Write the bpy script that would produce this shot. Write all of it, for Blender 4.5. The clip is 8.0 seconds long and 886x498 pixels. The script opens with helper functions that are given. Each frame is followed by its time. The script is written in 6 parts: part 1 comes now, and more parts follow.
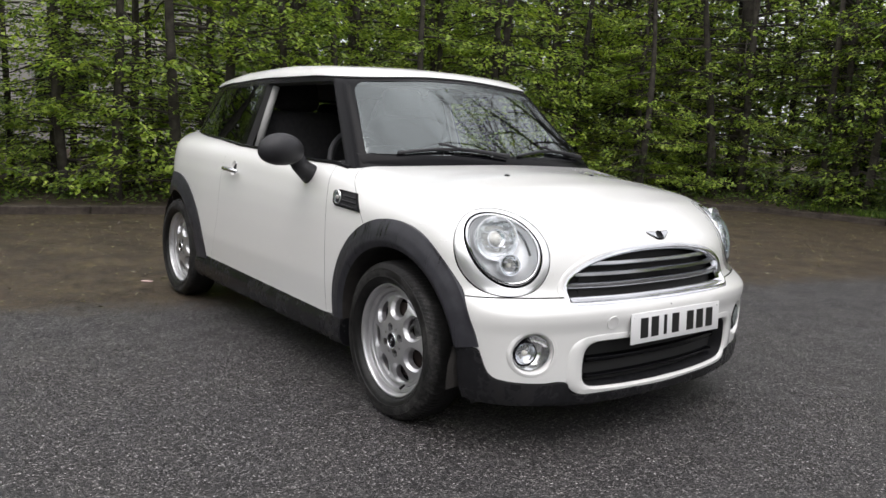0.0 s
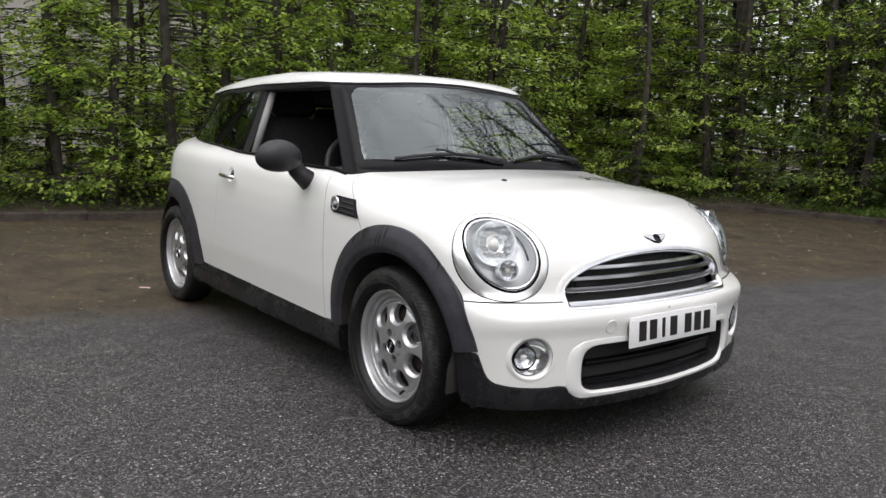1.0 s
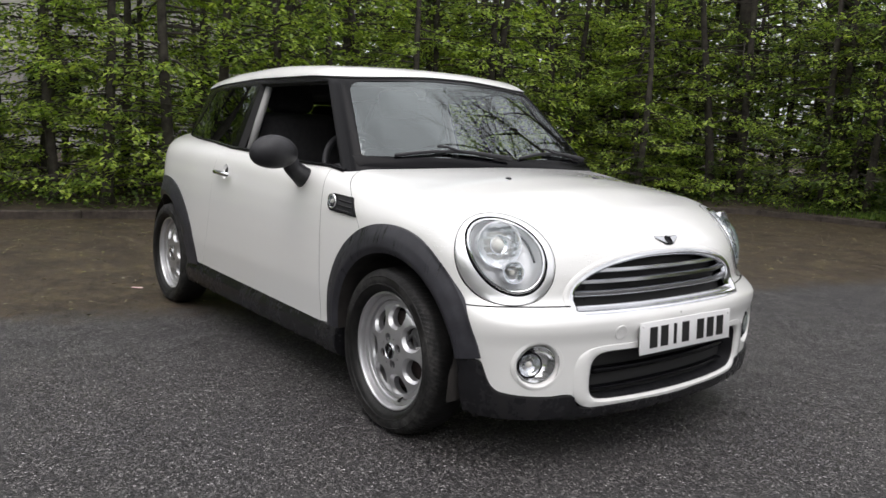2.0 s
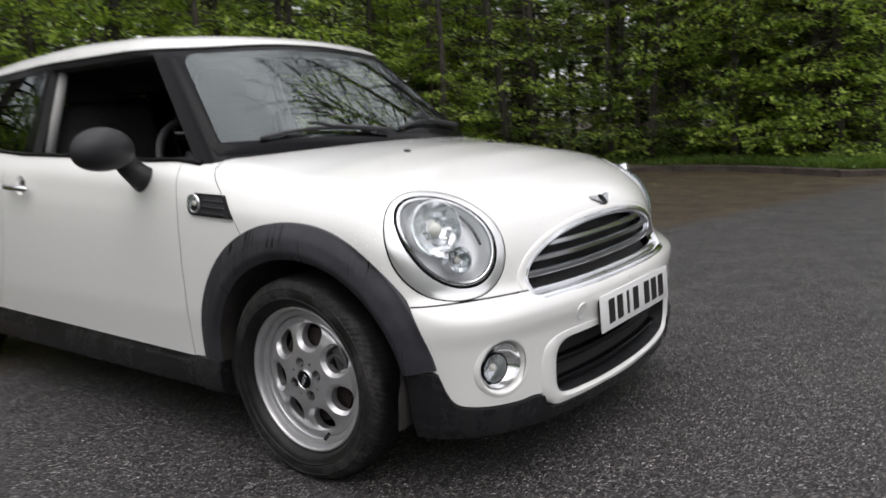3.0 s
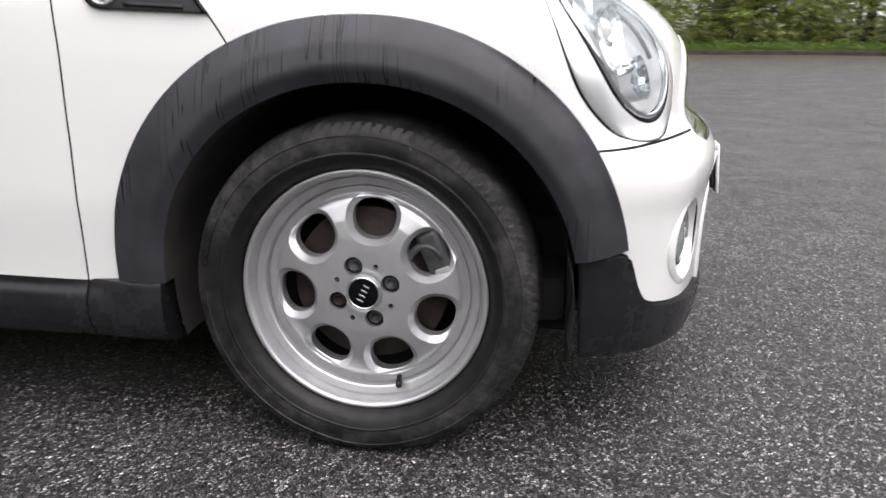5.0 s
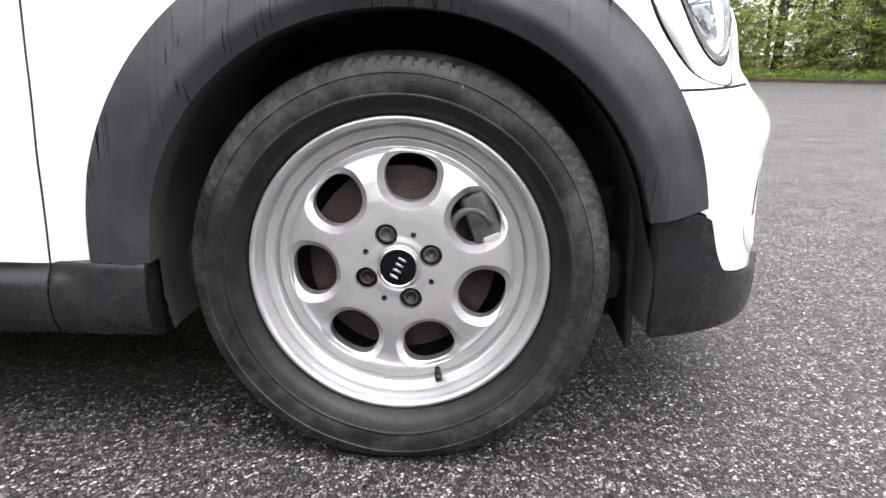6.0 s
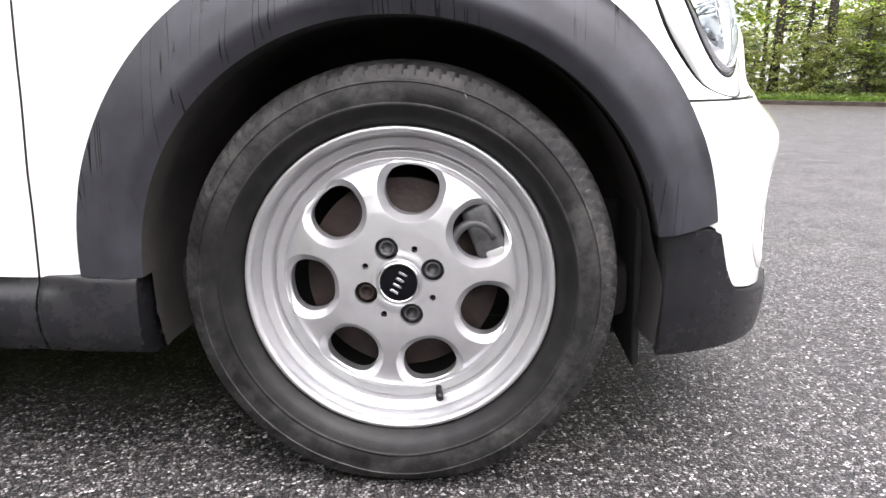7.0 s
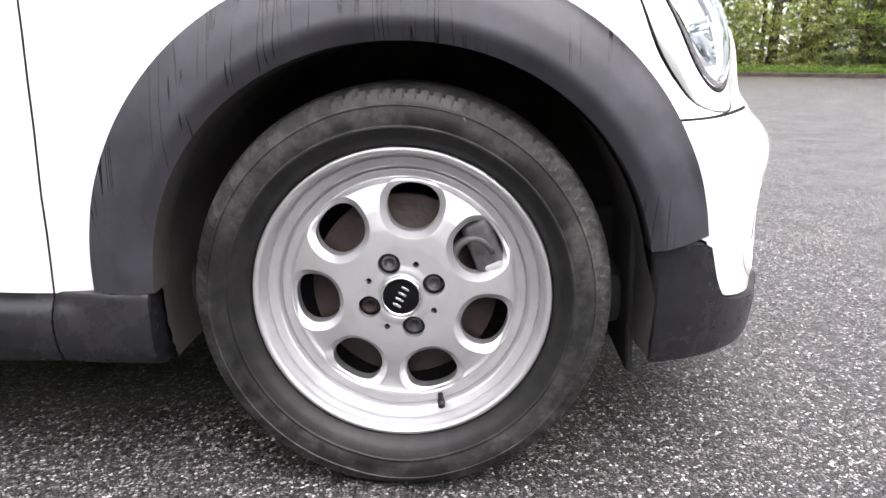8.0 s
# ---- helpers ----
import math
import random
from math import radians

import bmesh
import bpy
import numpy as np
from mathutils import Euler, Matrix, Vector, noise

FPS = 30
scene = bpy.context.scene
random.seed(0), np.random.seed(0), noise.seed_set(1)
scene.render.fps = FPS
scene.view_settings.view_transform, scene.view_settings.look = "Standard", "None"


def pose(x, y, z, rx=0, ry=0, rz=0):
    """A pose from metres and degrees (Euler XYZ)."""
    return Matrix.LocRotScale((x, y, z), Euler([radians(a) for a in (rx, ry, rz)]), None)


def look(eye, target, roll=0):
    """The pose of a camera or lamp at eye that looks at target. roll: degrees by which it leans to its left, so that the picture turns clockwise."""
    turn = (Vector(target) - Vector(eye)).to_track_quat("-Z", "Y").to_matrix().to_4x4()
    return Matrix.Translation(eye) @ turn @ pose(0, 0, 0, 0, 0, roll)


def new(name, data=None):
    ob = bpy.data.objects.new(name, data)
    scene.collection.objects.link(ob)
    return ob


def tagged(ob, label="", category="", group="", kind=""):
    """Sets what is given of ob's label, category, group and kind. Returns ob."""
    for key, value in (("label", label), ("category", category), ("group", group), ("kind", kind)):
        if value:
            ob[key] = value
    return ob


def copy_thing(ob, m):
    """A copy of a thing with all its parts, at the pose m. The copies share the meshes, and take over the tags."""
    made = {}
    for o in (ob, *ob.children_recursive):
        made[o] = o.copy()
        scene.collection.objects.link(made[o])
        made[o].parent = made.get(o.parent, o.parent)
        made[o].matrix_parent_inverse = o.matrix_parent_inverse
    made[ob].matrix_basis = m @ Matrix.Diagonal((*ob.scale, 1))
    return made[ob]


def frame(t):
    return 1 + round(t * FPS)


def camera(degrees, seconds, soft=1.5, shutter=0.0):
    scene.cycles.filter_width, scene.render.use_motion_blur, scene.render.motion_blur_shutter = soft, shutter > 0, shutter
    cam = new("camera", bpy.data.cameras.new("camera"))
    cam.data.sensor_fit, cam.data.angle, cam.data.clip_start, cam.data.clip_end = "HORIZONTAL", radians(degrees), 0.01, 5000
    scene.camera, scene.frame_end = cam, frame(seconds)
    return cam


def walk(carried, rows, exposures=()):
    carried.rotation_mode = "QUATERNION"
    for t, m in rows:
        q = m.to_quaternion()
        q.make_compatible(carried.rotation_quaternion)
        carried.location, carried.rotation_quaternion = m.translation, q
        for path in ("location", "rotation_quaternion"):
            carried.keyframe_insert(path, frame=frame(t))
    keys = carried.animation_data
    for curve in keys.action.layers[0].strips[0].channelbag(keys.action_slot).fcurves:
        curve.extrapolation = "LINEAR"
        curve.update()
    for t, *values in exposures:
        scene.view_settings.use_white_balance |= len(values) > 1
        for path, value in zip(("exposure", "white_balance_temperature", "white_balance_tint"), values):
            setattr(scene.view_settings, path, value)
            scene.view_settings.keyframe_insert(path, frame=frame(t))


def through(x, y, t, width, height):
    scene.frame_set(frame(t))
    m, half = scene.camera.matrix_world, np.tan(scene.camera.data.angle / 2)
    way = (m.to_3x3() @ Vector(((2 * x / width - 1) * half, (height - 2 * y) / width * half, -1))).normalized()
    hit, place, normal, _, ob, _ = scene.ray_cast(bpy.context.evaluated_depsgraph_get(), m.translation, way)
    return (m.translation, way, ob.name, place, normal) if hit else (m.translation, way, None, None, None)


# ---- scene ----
cam = camera(58.9, 8.0, shutter=0.5)
PATH = [
    (0, (2.417, -2.394, 1.099), (0.84, -1.201, 0.798), 2.5),
    (0.5, (2.414, -2.4, 1.108), (0.841, -1.202, 0.81), 2.3),
    (1, (2.417, -2.403, 1.113), (0.845, -1.203, 0.817), 2.0),
    (2.3, (2.179, -2.32, 1.081), (0.613, -1.111, 0.791), 2.7),
    (2.5, (2.038, -2.325, 1.077), (0.57, -0.999, 0.785), 2.1),
    (2.7, (1.886, -2.319, 1.083), (0.522, -0.888, 0.777), -0.8),
    (3, (1.661, -2.282, 1.033), (0.47, -0.71, 0.698), -3.2),
    (3.2, (1.495, -2.236, 1.022), (0.358, -0.637, 0.634), -2.4),
    (3.5, (1.266, -2.206, 1.004), (0.251, -0.548, 0.533), 0.8),
    (4, (0.877, -2.219, 0.9), (0.174, -0.401, 0.453), -3.7),
    (4.2, (0.764, -2.172, 0.899), (0.158, -0.34, 0.375), -3.6),
    (4.5, (0.593, -2.14, 0.818), (0.109, -0.273, 0.289), -2.3),
    (5, (0.343, -2.033, 0.748), (0.033, -0.137, 0.192), -0.4),
    (5.2, (0.254, -2.003, 0.719), (0.044, -0.096, 0.153), 0.1),
    (6.3, (0.124, -1.85, 0.576), (0.008, 0.097, 0.133), -0.2),
    (6.5, (0.12, -1.847, 0.575), (-0.002, 0.103, 0.143), -0.2),
    (7, (0.122, -1.846, 0.577), (0.011, 0.105, 0.152), -0.1),
    (7.5, (0.125, -1.852, 0.58), (0.006, 0.1, 0.159), -0.3),
    (8, (0.121, -1.871, 0.645), (0.014, 0.065, 0.152), -0.5),
]
EXPOSURE = [(0, 1.03, 6600, 14), (1.2, 1.03, 6600, 14), (2.5, 0.84, 6600, 14), (3.4, 0.77, 6600, 14), (4.0, 1.02, 6600, 15), (5.0, 1.68, 6600, 17), (6.3, 2.6, 6600, 18), (8, 2.68, 6600, 18)]
walk(cam, [(t, look(eye, target, roll)) for t, eye, target, roll in PATH], EXPOSURE)

# ---- sky and exposure: an overcast spring day ----
world = bpy.data.worlds.new("overcast_sky")
scene.world = world
world.use_nodes = True
wn = world.node_tree.nodes
wl = world.node_tree.links
sky = wn.new("ShaderNodeTexSky")
sky.sky_type = "NISHITA"
sky.sun_disc = False
sky.sun_elevation = radians(52)
sky.sun_rotation = radians(150)
sky.dust_density = 4.0
soft_sky = wn.new("ShaderNodeHueSaturation")
soft_sky.inputs["Saturation"].default_value = 0.16
wl.new(sky.outputs[0], soft_sky.inputs["Color"])
# a cloud layer: brightest overhead, with soft broken grey
ray_dir = wn.new("ShaderNodeTexCoord")
height = wn.new("ShaderNodeSeparateXYZ")
wl.new(ray_dir.outputs["Generated"], height.inputs[0])
cie = wn.new("ShaderNodeMapRange")
cie.inputs["From Min"].default_value, cie.inputs["From Max"].default_value = -0.05, 1.0
cie.inputs["To Min"].default_value, cie.inputs["To Max"].default_value = 2.6, 8.6
wl.new(height.outputs[2], cie.inputs["Value"])
clouds = wn.new("ShaderNodeTexNoise")
clouds.inputs["Scale"].default_value = 3.2
clouds.inputs["Detail"].default_value = 5.0
wl.new(ray_dir.outputs["Generated"], clouds.inputs["Vector"])
broken = wn.new("ShaderNodeMapRange")
broken.inputs["From Min"].default_value, broken.inputs["From Max"].default_value = 0.3, 0.7
broken.inputs["To Min"].default_value, broken.inputs["To Max"].default_value = 0.5, 1.45
wl.new(clouds.outputs["Fac"], broken.inputs["Value"])
layer = wn.new("ShaderNodeMath")
layer.operation = "MULTIPLY"
wl.new(cie.outputs[0], layer.inputs[0])
wl.new(broken.outputs[0], layer.inputs[1])
cloud_col = wn.new("ShaderNodeMix")
cloud_col.data_type = "RGBA"
cloud_col.blend_type = "MULTIPLY"
cloud_col.inputs[0].default_value = 1.0
cloud_col.inputs[6].default_value = (0.97, 1.0, 1.03, 1)
wl.new(layer.outputs[0], cloud_col.inputs[7])
both_sky = wn.new("ShaderNodeMix")
both_sky.data_type = "RGBA"
both_sky.inputs[0].default_value = 0.8
wl.new(soft_sky.outputs[0], both_sky.inputs[6])
wl.new(cloud_col.outputs[2], both_sky.inputs[7])
wl.new(both_sky.outputs[2], wn["Background"].inputs["Color"])
wn["Background"].inputs["Strength"].default_value = 0.13
sun = new("sun", bpy.data.lights.new("sun", "SUN"))
sun.data.energy = 0.5
sun.data.angle = radians(45)
sun.data.color = (1.0, 0.98, 0.95)
sun.matrix_world = look((4, -3, 16), (0, 0, 0))


# ---- materials ----
def mat(name, color, rough=0.5, metal=0.0, coat=0.0, spec=0.5):
    m = bpy.data.materials.new(name)
    m.use_nodes = True
    b = m.node_tree.nodes["Principled BSDF"]
    b.inputs["Base Color"].default_value = (*color, 1)
    b.inputs["Roughness"].default_value = rough
    b.inputs["Metallic"].default_value = metal
    b.inputs["Coat Weight"].default_value = coat
    b.inputs["Coat Roughness"].default_value = 0.04
    b.inputs["Specular IOR Level"].default_value = spec
    return m


def node(m, kind, **values):
    n = m.node_tree.nodes.new(kind)
    for key, v in values.items():
        if key in n.inputs:
            n.inputs[key].default_value = v
    return n


def link(m, a, b):
    m.node_tree.links.new(a, b)


def bsdf(m):
    return m.node_tree.nodes["Principled BSDF"]


def coords(m, kind="Object"):
    return node(m, "ShaderNodeTexCoord").outputs[kind]


def noise_tex(m, scale, detail=4.0, rough=0.6, at=None):
    n = node(m, "ShaderNodeTexNoise", Scale=scale, Detail=detail, Roughness=rough)
    link(m, at if at is not None else coords(m), n.inputs["Vector"])
    return n.outputs["Fac"]


def ramp(m, fac, *stops):
    n = node(m, "ShaderNodeValToRGB")
    e = n.color_ramp.elements
    while len(e) < len(stops):
        e.new(0.5)
    for el, (p, c) in zip(e, stops):
        el.position = p
        el.color = (*c, 1) if len(c) == 3 else c
    link(m, fac, n.inputs["Fac"])
    return n.outputs["Color"]


def mix(m, fac, a, b, how="MIX"):
    n = m.node_tree.nodes.new("ShaderNodeMix")
    n.data_type = "RGBA"
    n.blend_type = how
    for sock, v in ((n.inputs[0], fac), (n.inputs[6], a), (n.inputs[7], b)):
        if isinstance(v, (int, float)):
            sock.default_value = v
        elif isinstance(v, tuple):
            sock.default_value = (*v, 1)
        else:
            link(m, v, sock)
    return n.outputs[2]


def bump(m, height, strength=0.3, distance=0.01):
    n = node(m, "ShaderNodeBump", Strength=strength, Distance=distance)
    link(m, height, n.inputs["Height"])
    link(m, n.outputs[0], bsdf(m).inputs["Normal"])


def math_node(m, op, a, b=0.0):
    n = m.node_tree.nodes.new("ShaderNodeMath")
    n.operation = op
    for sock, v in zip(n.inputs, (a, b)):
        if isinstance(v, (int, float)):
            sock.default_value = v
        else:
            link(m, v, sock)
    return n.outputs[0]


def grained(m, c1, c2, scale, bump_scale=0, bump_strength=0.2, r1=None, r2=None):
    """Two-scale colour variation, with fine relief."""
    f = noise_tex(m, scale)
    link(m, ramp(m, f, (0.3, c1), (0.7, c2)), bsdf(m).inputs["Base Color"])
    if r1 is not None:
        link(m, ramp(m, noise_tex(m, scale * 2.3), (0.3, (r1,) * 3), (0.7, (r2,) * 3)), bsdf(m).inputs["Roughness"])
    if bump_scale:
        bump(m, noise_tex(m, bump_scale, 3.0), bump_strength, 0.004)
    return m


paint = mat("pearl_white_paint", (0.80, 0.80, 0.78), 0.28, 0.0, 1.0)


def wet_paint_mat():
    """The same paint beaded with fine rain."""
    m = mat("rain_beaded_white_paint", (0.80, 0.80, 0.78), 0.28, 0.0, 1.0)
    at = coords(m)
    vor = node(m, "ShaderNodeTexVoronoi", Scale=95.0, Randomness=1.0)
    link(m, at, vor.inputs["Vector"])
    drop = ramp(m, vor.outputs["Distance"], (0.12, (1, 1, 1)), (0.26, (0, 0, 0)))
    some = math_node(m, "MULTIPLY", drop, ramp(m, noise_tex(m, 9, 3.0, 0.6, at), (0.45, (0, 0, 0)), (0.62, (1, 1, 1))))
    n = node(m, "ShaderNodeBump", Strength=0.5, Distance=0.003)
    link(m, some, n.inputs["Height"])
    link(m, n.outputs[0], bsdf(m).inputs["Normal"])
    link(m, n.outputs[0], bsdf(m).inputs["Coat Normal"])
    return m


wet_paint = wet_paint_mat()
plastic = grained(mat("weathered_black_plastic", (0.03, 0.03, 0.034), 0.5), (0.012, 0.012, 0.014), (0.022, 0.022, 0.025), 14, 900, 0.12, 0.42, 0.6)
bsdf(plastic).inputs["Specular IOR Level"].default_value = 0.4


def streaked_plastic():
    """Dusty matt plastic with dark wet runs down it."""
    m = mat("rain_streaked_plastic", (0.03, 0.03, 0.03), 0.5)
    at = coords(m)
    stretch = node(m, "ShaderNodeMapping")
    stretch.inputs["Scale"].default_value = (46.0, 1.6, 2.0)
    link(m, at, stretch.inputs["Vector"])
    n1 = noise_tex(m, 1.0, 2.0, 0.5, stretch.outputs[0])
    run = math_node(m, "ABSOLUTE", math_node(m, "SUBTRACT", n1, 0.5))
    patch = noise_tex(m, 5.0, 2.0, 0.5, at)
    wet = math_node(m, "MULTIPLY", ramp(m, run, (0.006, (1, 1, 1)), (0.014, (0, 0, 0))), ramp(m, patch, (0.51, (0, 0, 0)), (0.57, (1, 1, 1))))
    dust = ramp(m, noise_tex(m, 14, 4.0, 0.6, at), (0.3, (0.022, 0.022, 0.027)), (0.7, (0.042, 0.042, 0.050)))
    link(m, mix(m, wet, dust, (0.005, 0.005, 0.006)), bsdf(m).inputs["Base Color"])
    link(m, mix(m, wet, ramp(m, noise_tex(m, 6.0, 4.0, 0.6, at), (0.35, (0.36,) * 3), (0.65, (0.48,) * 3)), (0.18, 0.18, 0.18)), bsdf(m).inputs["Roughness"])
    bsdf(m).inputs["Specular IOR Level"].default_value = 0.45
    bump(m, noise_tex(m, 900, 3.0, 0.6, at), 0.12, 0.004)
    return m


streaked = streaked_plastic()


def damp_plastic():
    """Dark plastic, wet in patches, with long vertical runs and splash marks."""
    m = mat("damp_black_plastic", (0.014, 0.014, 0.016), 0.3, spec=0.3)
    at = coords(m)
    stretch = node(m, "ShaderNodeMapping")
    stretch.inputs["Scale"].default_value = (4.0, 3.0, 1.3)
    link(m, at, stretch.inputs["Vector"])
    runs = noise_tex(m, 1.6, 4.0, 0.6, stretch.outputs[0])
    spots = noise_tex(m, 38.0, 4.0, 0.7, at)
    wet = math_node(m, "ADD", math_node(m, "MULTIPLY", runs, 0.7), math_node(m, "MULTIPLY", spots, 0.3))
    link(m, ramp(m, wet, (0.38, (0.009, 0.009, 0.010)), (0.50, (0.015, 0.015, 0.017)), (0.64, (0.026, 0.025, 0.026))), bsdf(m).inputs["Base Color"])
    link(m, ramp(m, wet, (0.38, (0.16,) * 3), (0.52, (0.28,) * 3), (0.66, (0.44,) * 3)), bsdf(m).inputs["Roughness"])
    bump(m, noise_tex(m, 700, 3.0, 0.6, at), 0.06, 0.004)
    return m


damp = damp_plastic()
gloss_black = mat("gloss_black_trim", (0.004, 0.004, 0.005), 0.16, 0.0, 0.0, 0.10)


def tyre_rubber():
    """Black rubber: clean and dark by the rim, dusty and scuffed over the outer wall."""
    m = mat("tyre_rubber", (0.02, 0.02, 0.02), 0.7, spec=0.3)
    at = coords(m)
    sep = node(m, "ShaderNodeSeparateXYZ")
    link(m, at, sep.inputs[0])
    dx = math_node(m, "SUBTRACT", math_node(m, "ABSOLUTE", math_node(m, "ADD", sep.outputs[0], 1.231)), 1.231)
    dz = math_node(m, "SUBTRACT", sep.outputs[2], 0.2985)
    r = math_node(m, "SQRT", math_node(m, "ADD", math_node(m, "MULTIPLY", dx, dx), math_node(m, "MULTIPLY", dz, dz)))
    r = math_node(m, "ADD", r, math_node(m, "MULTIPLY", math_node(m, "SUBTRACT", noise_tex(m, 16, 5.0, 0.7, at), 0.5), 0.010))
    wall = ramp(m, math_node(m, "ABSOLUTE", sep.outputs[1]), (0.782, (0.25, 0.25, 0.25)), (0.797, (1, 1, 1)))
    dusty = mix(m, 1.0, ramp(m, r, (0.2435, (0, 0, 0)), (0.2495, (1, 1, 1))), wall, "MULTIPLY")
    blotch = ramp(m, noise_tex(m, 26, 6.0, 0.75, at), (0.38, (0.007, 0.007, 0.007)), (0.50, (0.022, 0.0215, 0.021)), (0.66, (0.050, 0.048, 0.046)))
    soaked = ramp(m, noise_tex(m, 7, 5.0, 0.65, at), (0.42, (0.32, 0.31, 0.31)), (0.54, (1, 1, 1)))
    blotch = mix(m, 1.0, blotch, soaked, "MULTIPLY")
    clean = ramp(m, noise_tex(m, 30, 5.0, 0.7, at), (0.4, (0.004, 0.004, 0.004)), (0.65, (0.011, 0.0105, 0.010)))
    link(m, mix(m, dusty, clean, blotch), bsdf(m).inputs["Base Color"])
    link(m, mix(m, dusty, (0.48, 0.48, 0.48), ramp(m, noise_tex(m, 14, 4.0, 0.6, at), (0.4, (0.50,) * 3), (0.6, (0.85,) * 3))), bsdf(m).inputs["Roughness"])
    bump(m, noise_tex(m, 300, 3.0, 0.6, at), 0.15, 0.003)
    return m


rubber = tyre_rubber()
slat_chrome = mat("dull_chrome", (0.60, 0.61, 0.63), 0.18, 1.0)
satin_chrome = mat("satin_chrome", (0.84, 0.845, 0.85), 0.3, 0.9)
chrome = mat("chrome", (0.75, 0.76, 0.78), 0.07, 1.0)
alloy = grained(mat("silver_alloy", (0.6, 0.6, 0.6), 0.3, 0.8, 0.0), (0.52, 0.52, 0.53), (0.59, 0.59, 0.60), 25, 700, 0.05, 0.30, 0.39)
# near black for hollows: their shade is put into the colour
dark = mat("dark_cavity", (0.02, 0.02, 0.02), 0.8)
liner_mat = grained(mat("dirty_arch_liner", (0.02, 0.02, 0.02), 0.9), (0.015, 0.014, 0.013), (0.046, 0.040, 0.037), 7, 60, 0.3)
trim_cloth = grained(mat("charcoal_seat_cloth", (0.02, 0.02, 0.022), 0.9), (0.014, 0.014, 0.016), (0.028, 0.028, 0.030), 40, 500, 0.3)
rust = grained(mat("rusty_iron_disc", (0.08, 0.05, 0.04), 0.6, 0.5), (0.020, 0.014, 0.013), (0.055, 0.038, 0.034), 18, 80, 0.3)
grey_metal = grained(mat("cast_metal", (0.25, 0.25, 0.26), 0.5, 0.6), (0.045, 0.045, 0.045), (0.12, 0.12, 0.125), 30, 90, 0.3)
plate_white = mat("plate_white", (0.78, 0.78, 0.78), 0.35, 0.0, 0.3)
plate_black = mat("plate_black", (0.012, 0.012, 0.012), 0.4)
grey_trim = mat("grey_pillar_trim", (0.30, 0.30, 0.29), 0.7)


def glass_mat(name, tint, rough=0.0, through=0.85):
    """Thin glass: a clear pane that also mirrors by its Fresnel."""
    m = bpy.data.materials.new(name)
    m.use_nodes = True
    n, l = m.node_tree.nodes, m.node_tree.links
    n.remove(n["Principled BSDF"])
    clear = n.new("ShaderNodeBsdfTransparent")
    clear.inputs[0].default_value = (*tint, 1)
    gloss = n.new("ShaderNodeBsdfGlossy")
    gloss.inputs["Roughness"].default_value = rough
    gloss.inputs["Color"].default_value = (0.90, 0.98, 0.98, 1)
    fres = n.new("ShaderNodeFresnel")
    fres.inputs["IOR"].default_value = through
    mx = n.new("ShaderNodeMixShader")
    l.new(fres.outputs[0], mx.inputs[0])
    l.new(clear.outputs[0], mx.inputs[1])
    l.new(gloss.outputs[0], mx.inputs[2])
    l.new(mx.outputs[0], n["Material Output"].inputs[0])
    return m


screen_glass = glass_mat("windscreen_glass", (0.38, 0.42, 0.41), 0.0, 2.05)
rear_glass = glass_mat("tinted_rear_glass", (0.42, 0.45, 0.43), 0.0, 1.5)
tinted_glass = glass_mat("dark_tinted_glass", (0.022, 0.025, 0.024), 0.0, 1.55)
lamp_glass = glass_mat("clear_lamp_glass", (0.93, 0.94, 0.95), 0.0, 1.5)


# ---- mesh helpers ----
def mesh_object(name, verts, faces, material, parent=None, label="", normals=None, smooth=True):
    me = bpy.data.meshes.new(name)
    me.from_pydata([tuple(v) for v in verts], [], [tuple(f) for f in faces])
    me.update()
    if smooth:
        me.shade_smooth()
    if normals is not None:
        me.normals_split_custom_set_from_vertices([tuple(n) for n in normals])
    me.materials.append(material)
    ob = new(name, me)
    if parent is not None:
        ob.parent = parent
    if label:
        ob["label"] = label
    return ob


def part(name, bm, material, parent=None, label="", smooth=True):
    me = bpy.data.meshes.new(name)
    bm.normal_update()
    bm.to_mesh(me)
    bm.free()
    if smooth:
        me.shade_smooth()
        me.set_sharp_from_angle(angle=radians(40))
    me.materials.append(material)
    ob = new(name, me)
    if parent is not None:
        ob.parent = parent
    if label:
        ob["label"] = label
    return ob


def thing(name, label, category, group="", at=(0, 0, 0)):
    ob = new(name)
    ob.location = at
    ob.empty_display_size = 0.1
    return tagged(ob, label, category, group)


def box_bm(sx, sy, sz, m=None, bevel=0.0, seg=2):
    bm = bmesh.new()
    bmesh.ops.create_cube(bm, size=1.0)
    bmesh.ops.scale(bm, vec=(sx, sy, sz), verts=bm.verts)
    if bevel:
        bmesh.ops.bevel(bm, geom=bm.edges[:], offset=bevel, segments=seg, affect="EDGES", profile=0.5)
    if m is not None:
        bmesh.ops.transform(bm, matrix=m, verts=bm.verts)
    return bm


def grid_faces(rows, cols, wrap_c=False, wrap_r=False):
    out = []
    for i in range(rows if wrap_r else rows - 1):
        for j in range(cols if wrap_c else cols - 1):
            a, b = i * cols + j, i * cols + (j + 1) % cols
            c, d = ((i + 1) % rows) * cols + (j + 1) % cols, ((i + 1) % rows) * cols + j
            out.append((a, b, c, d))
    return out


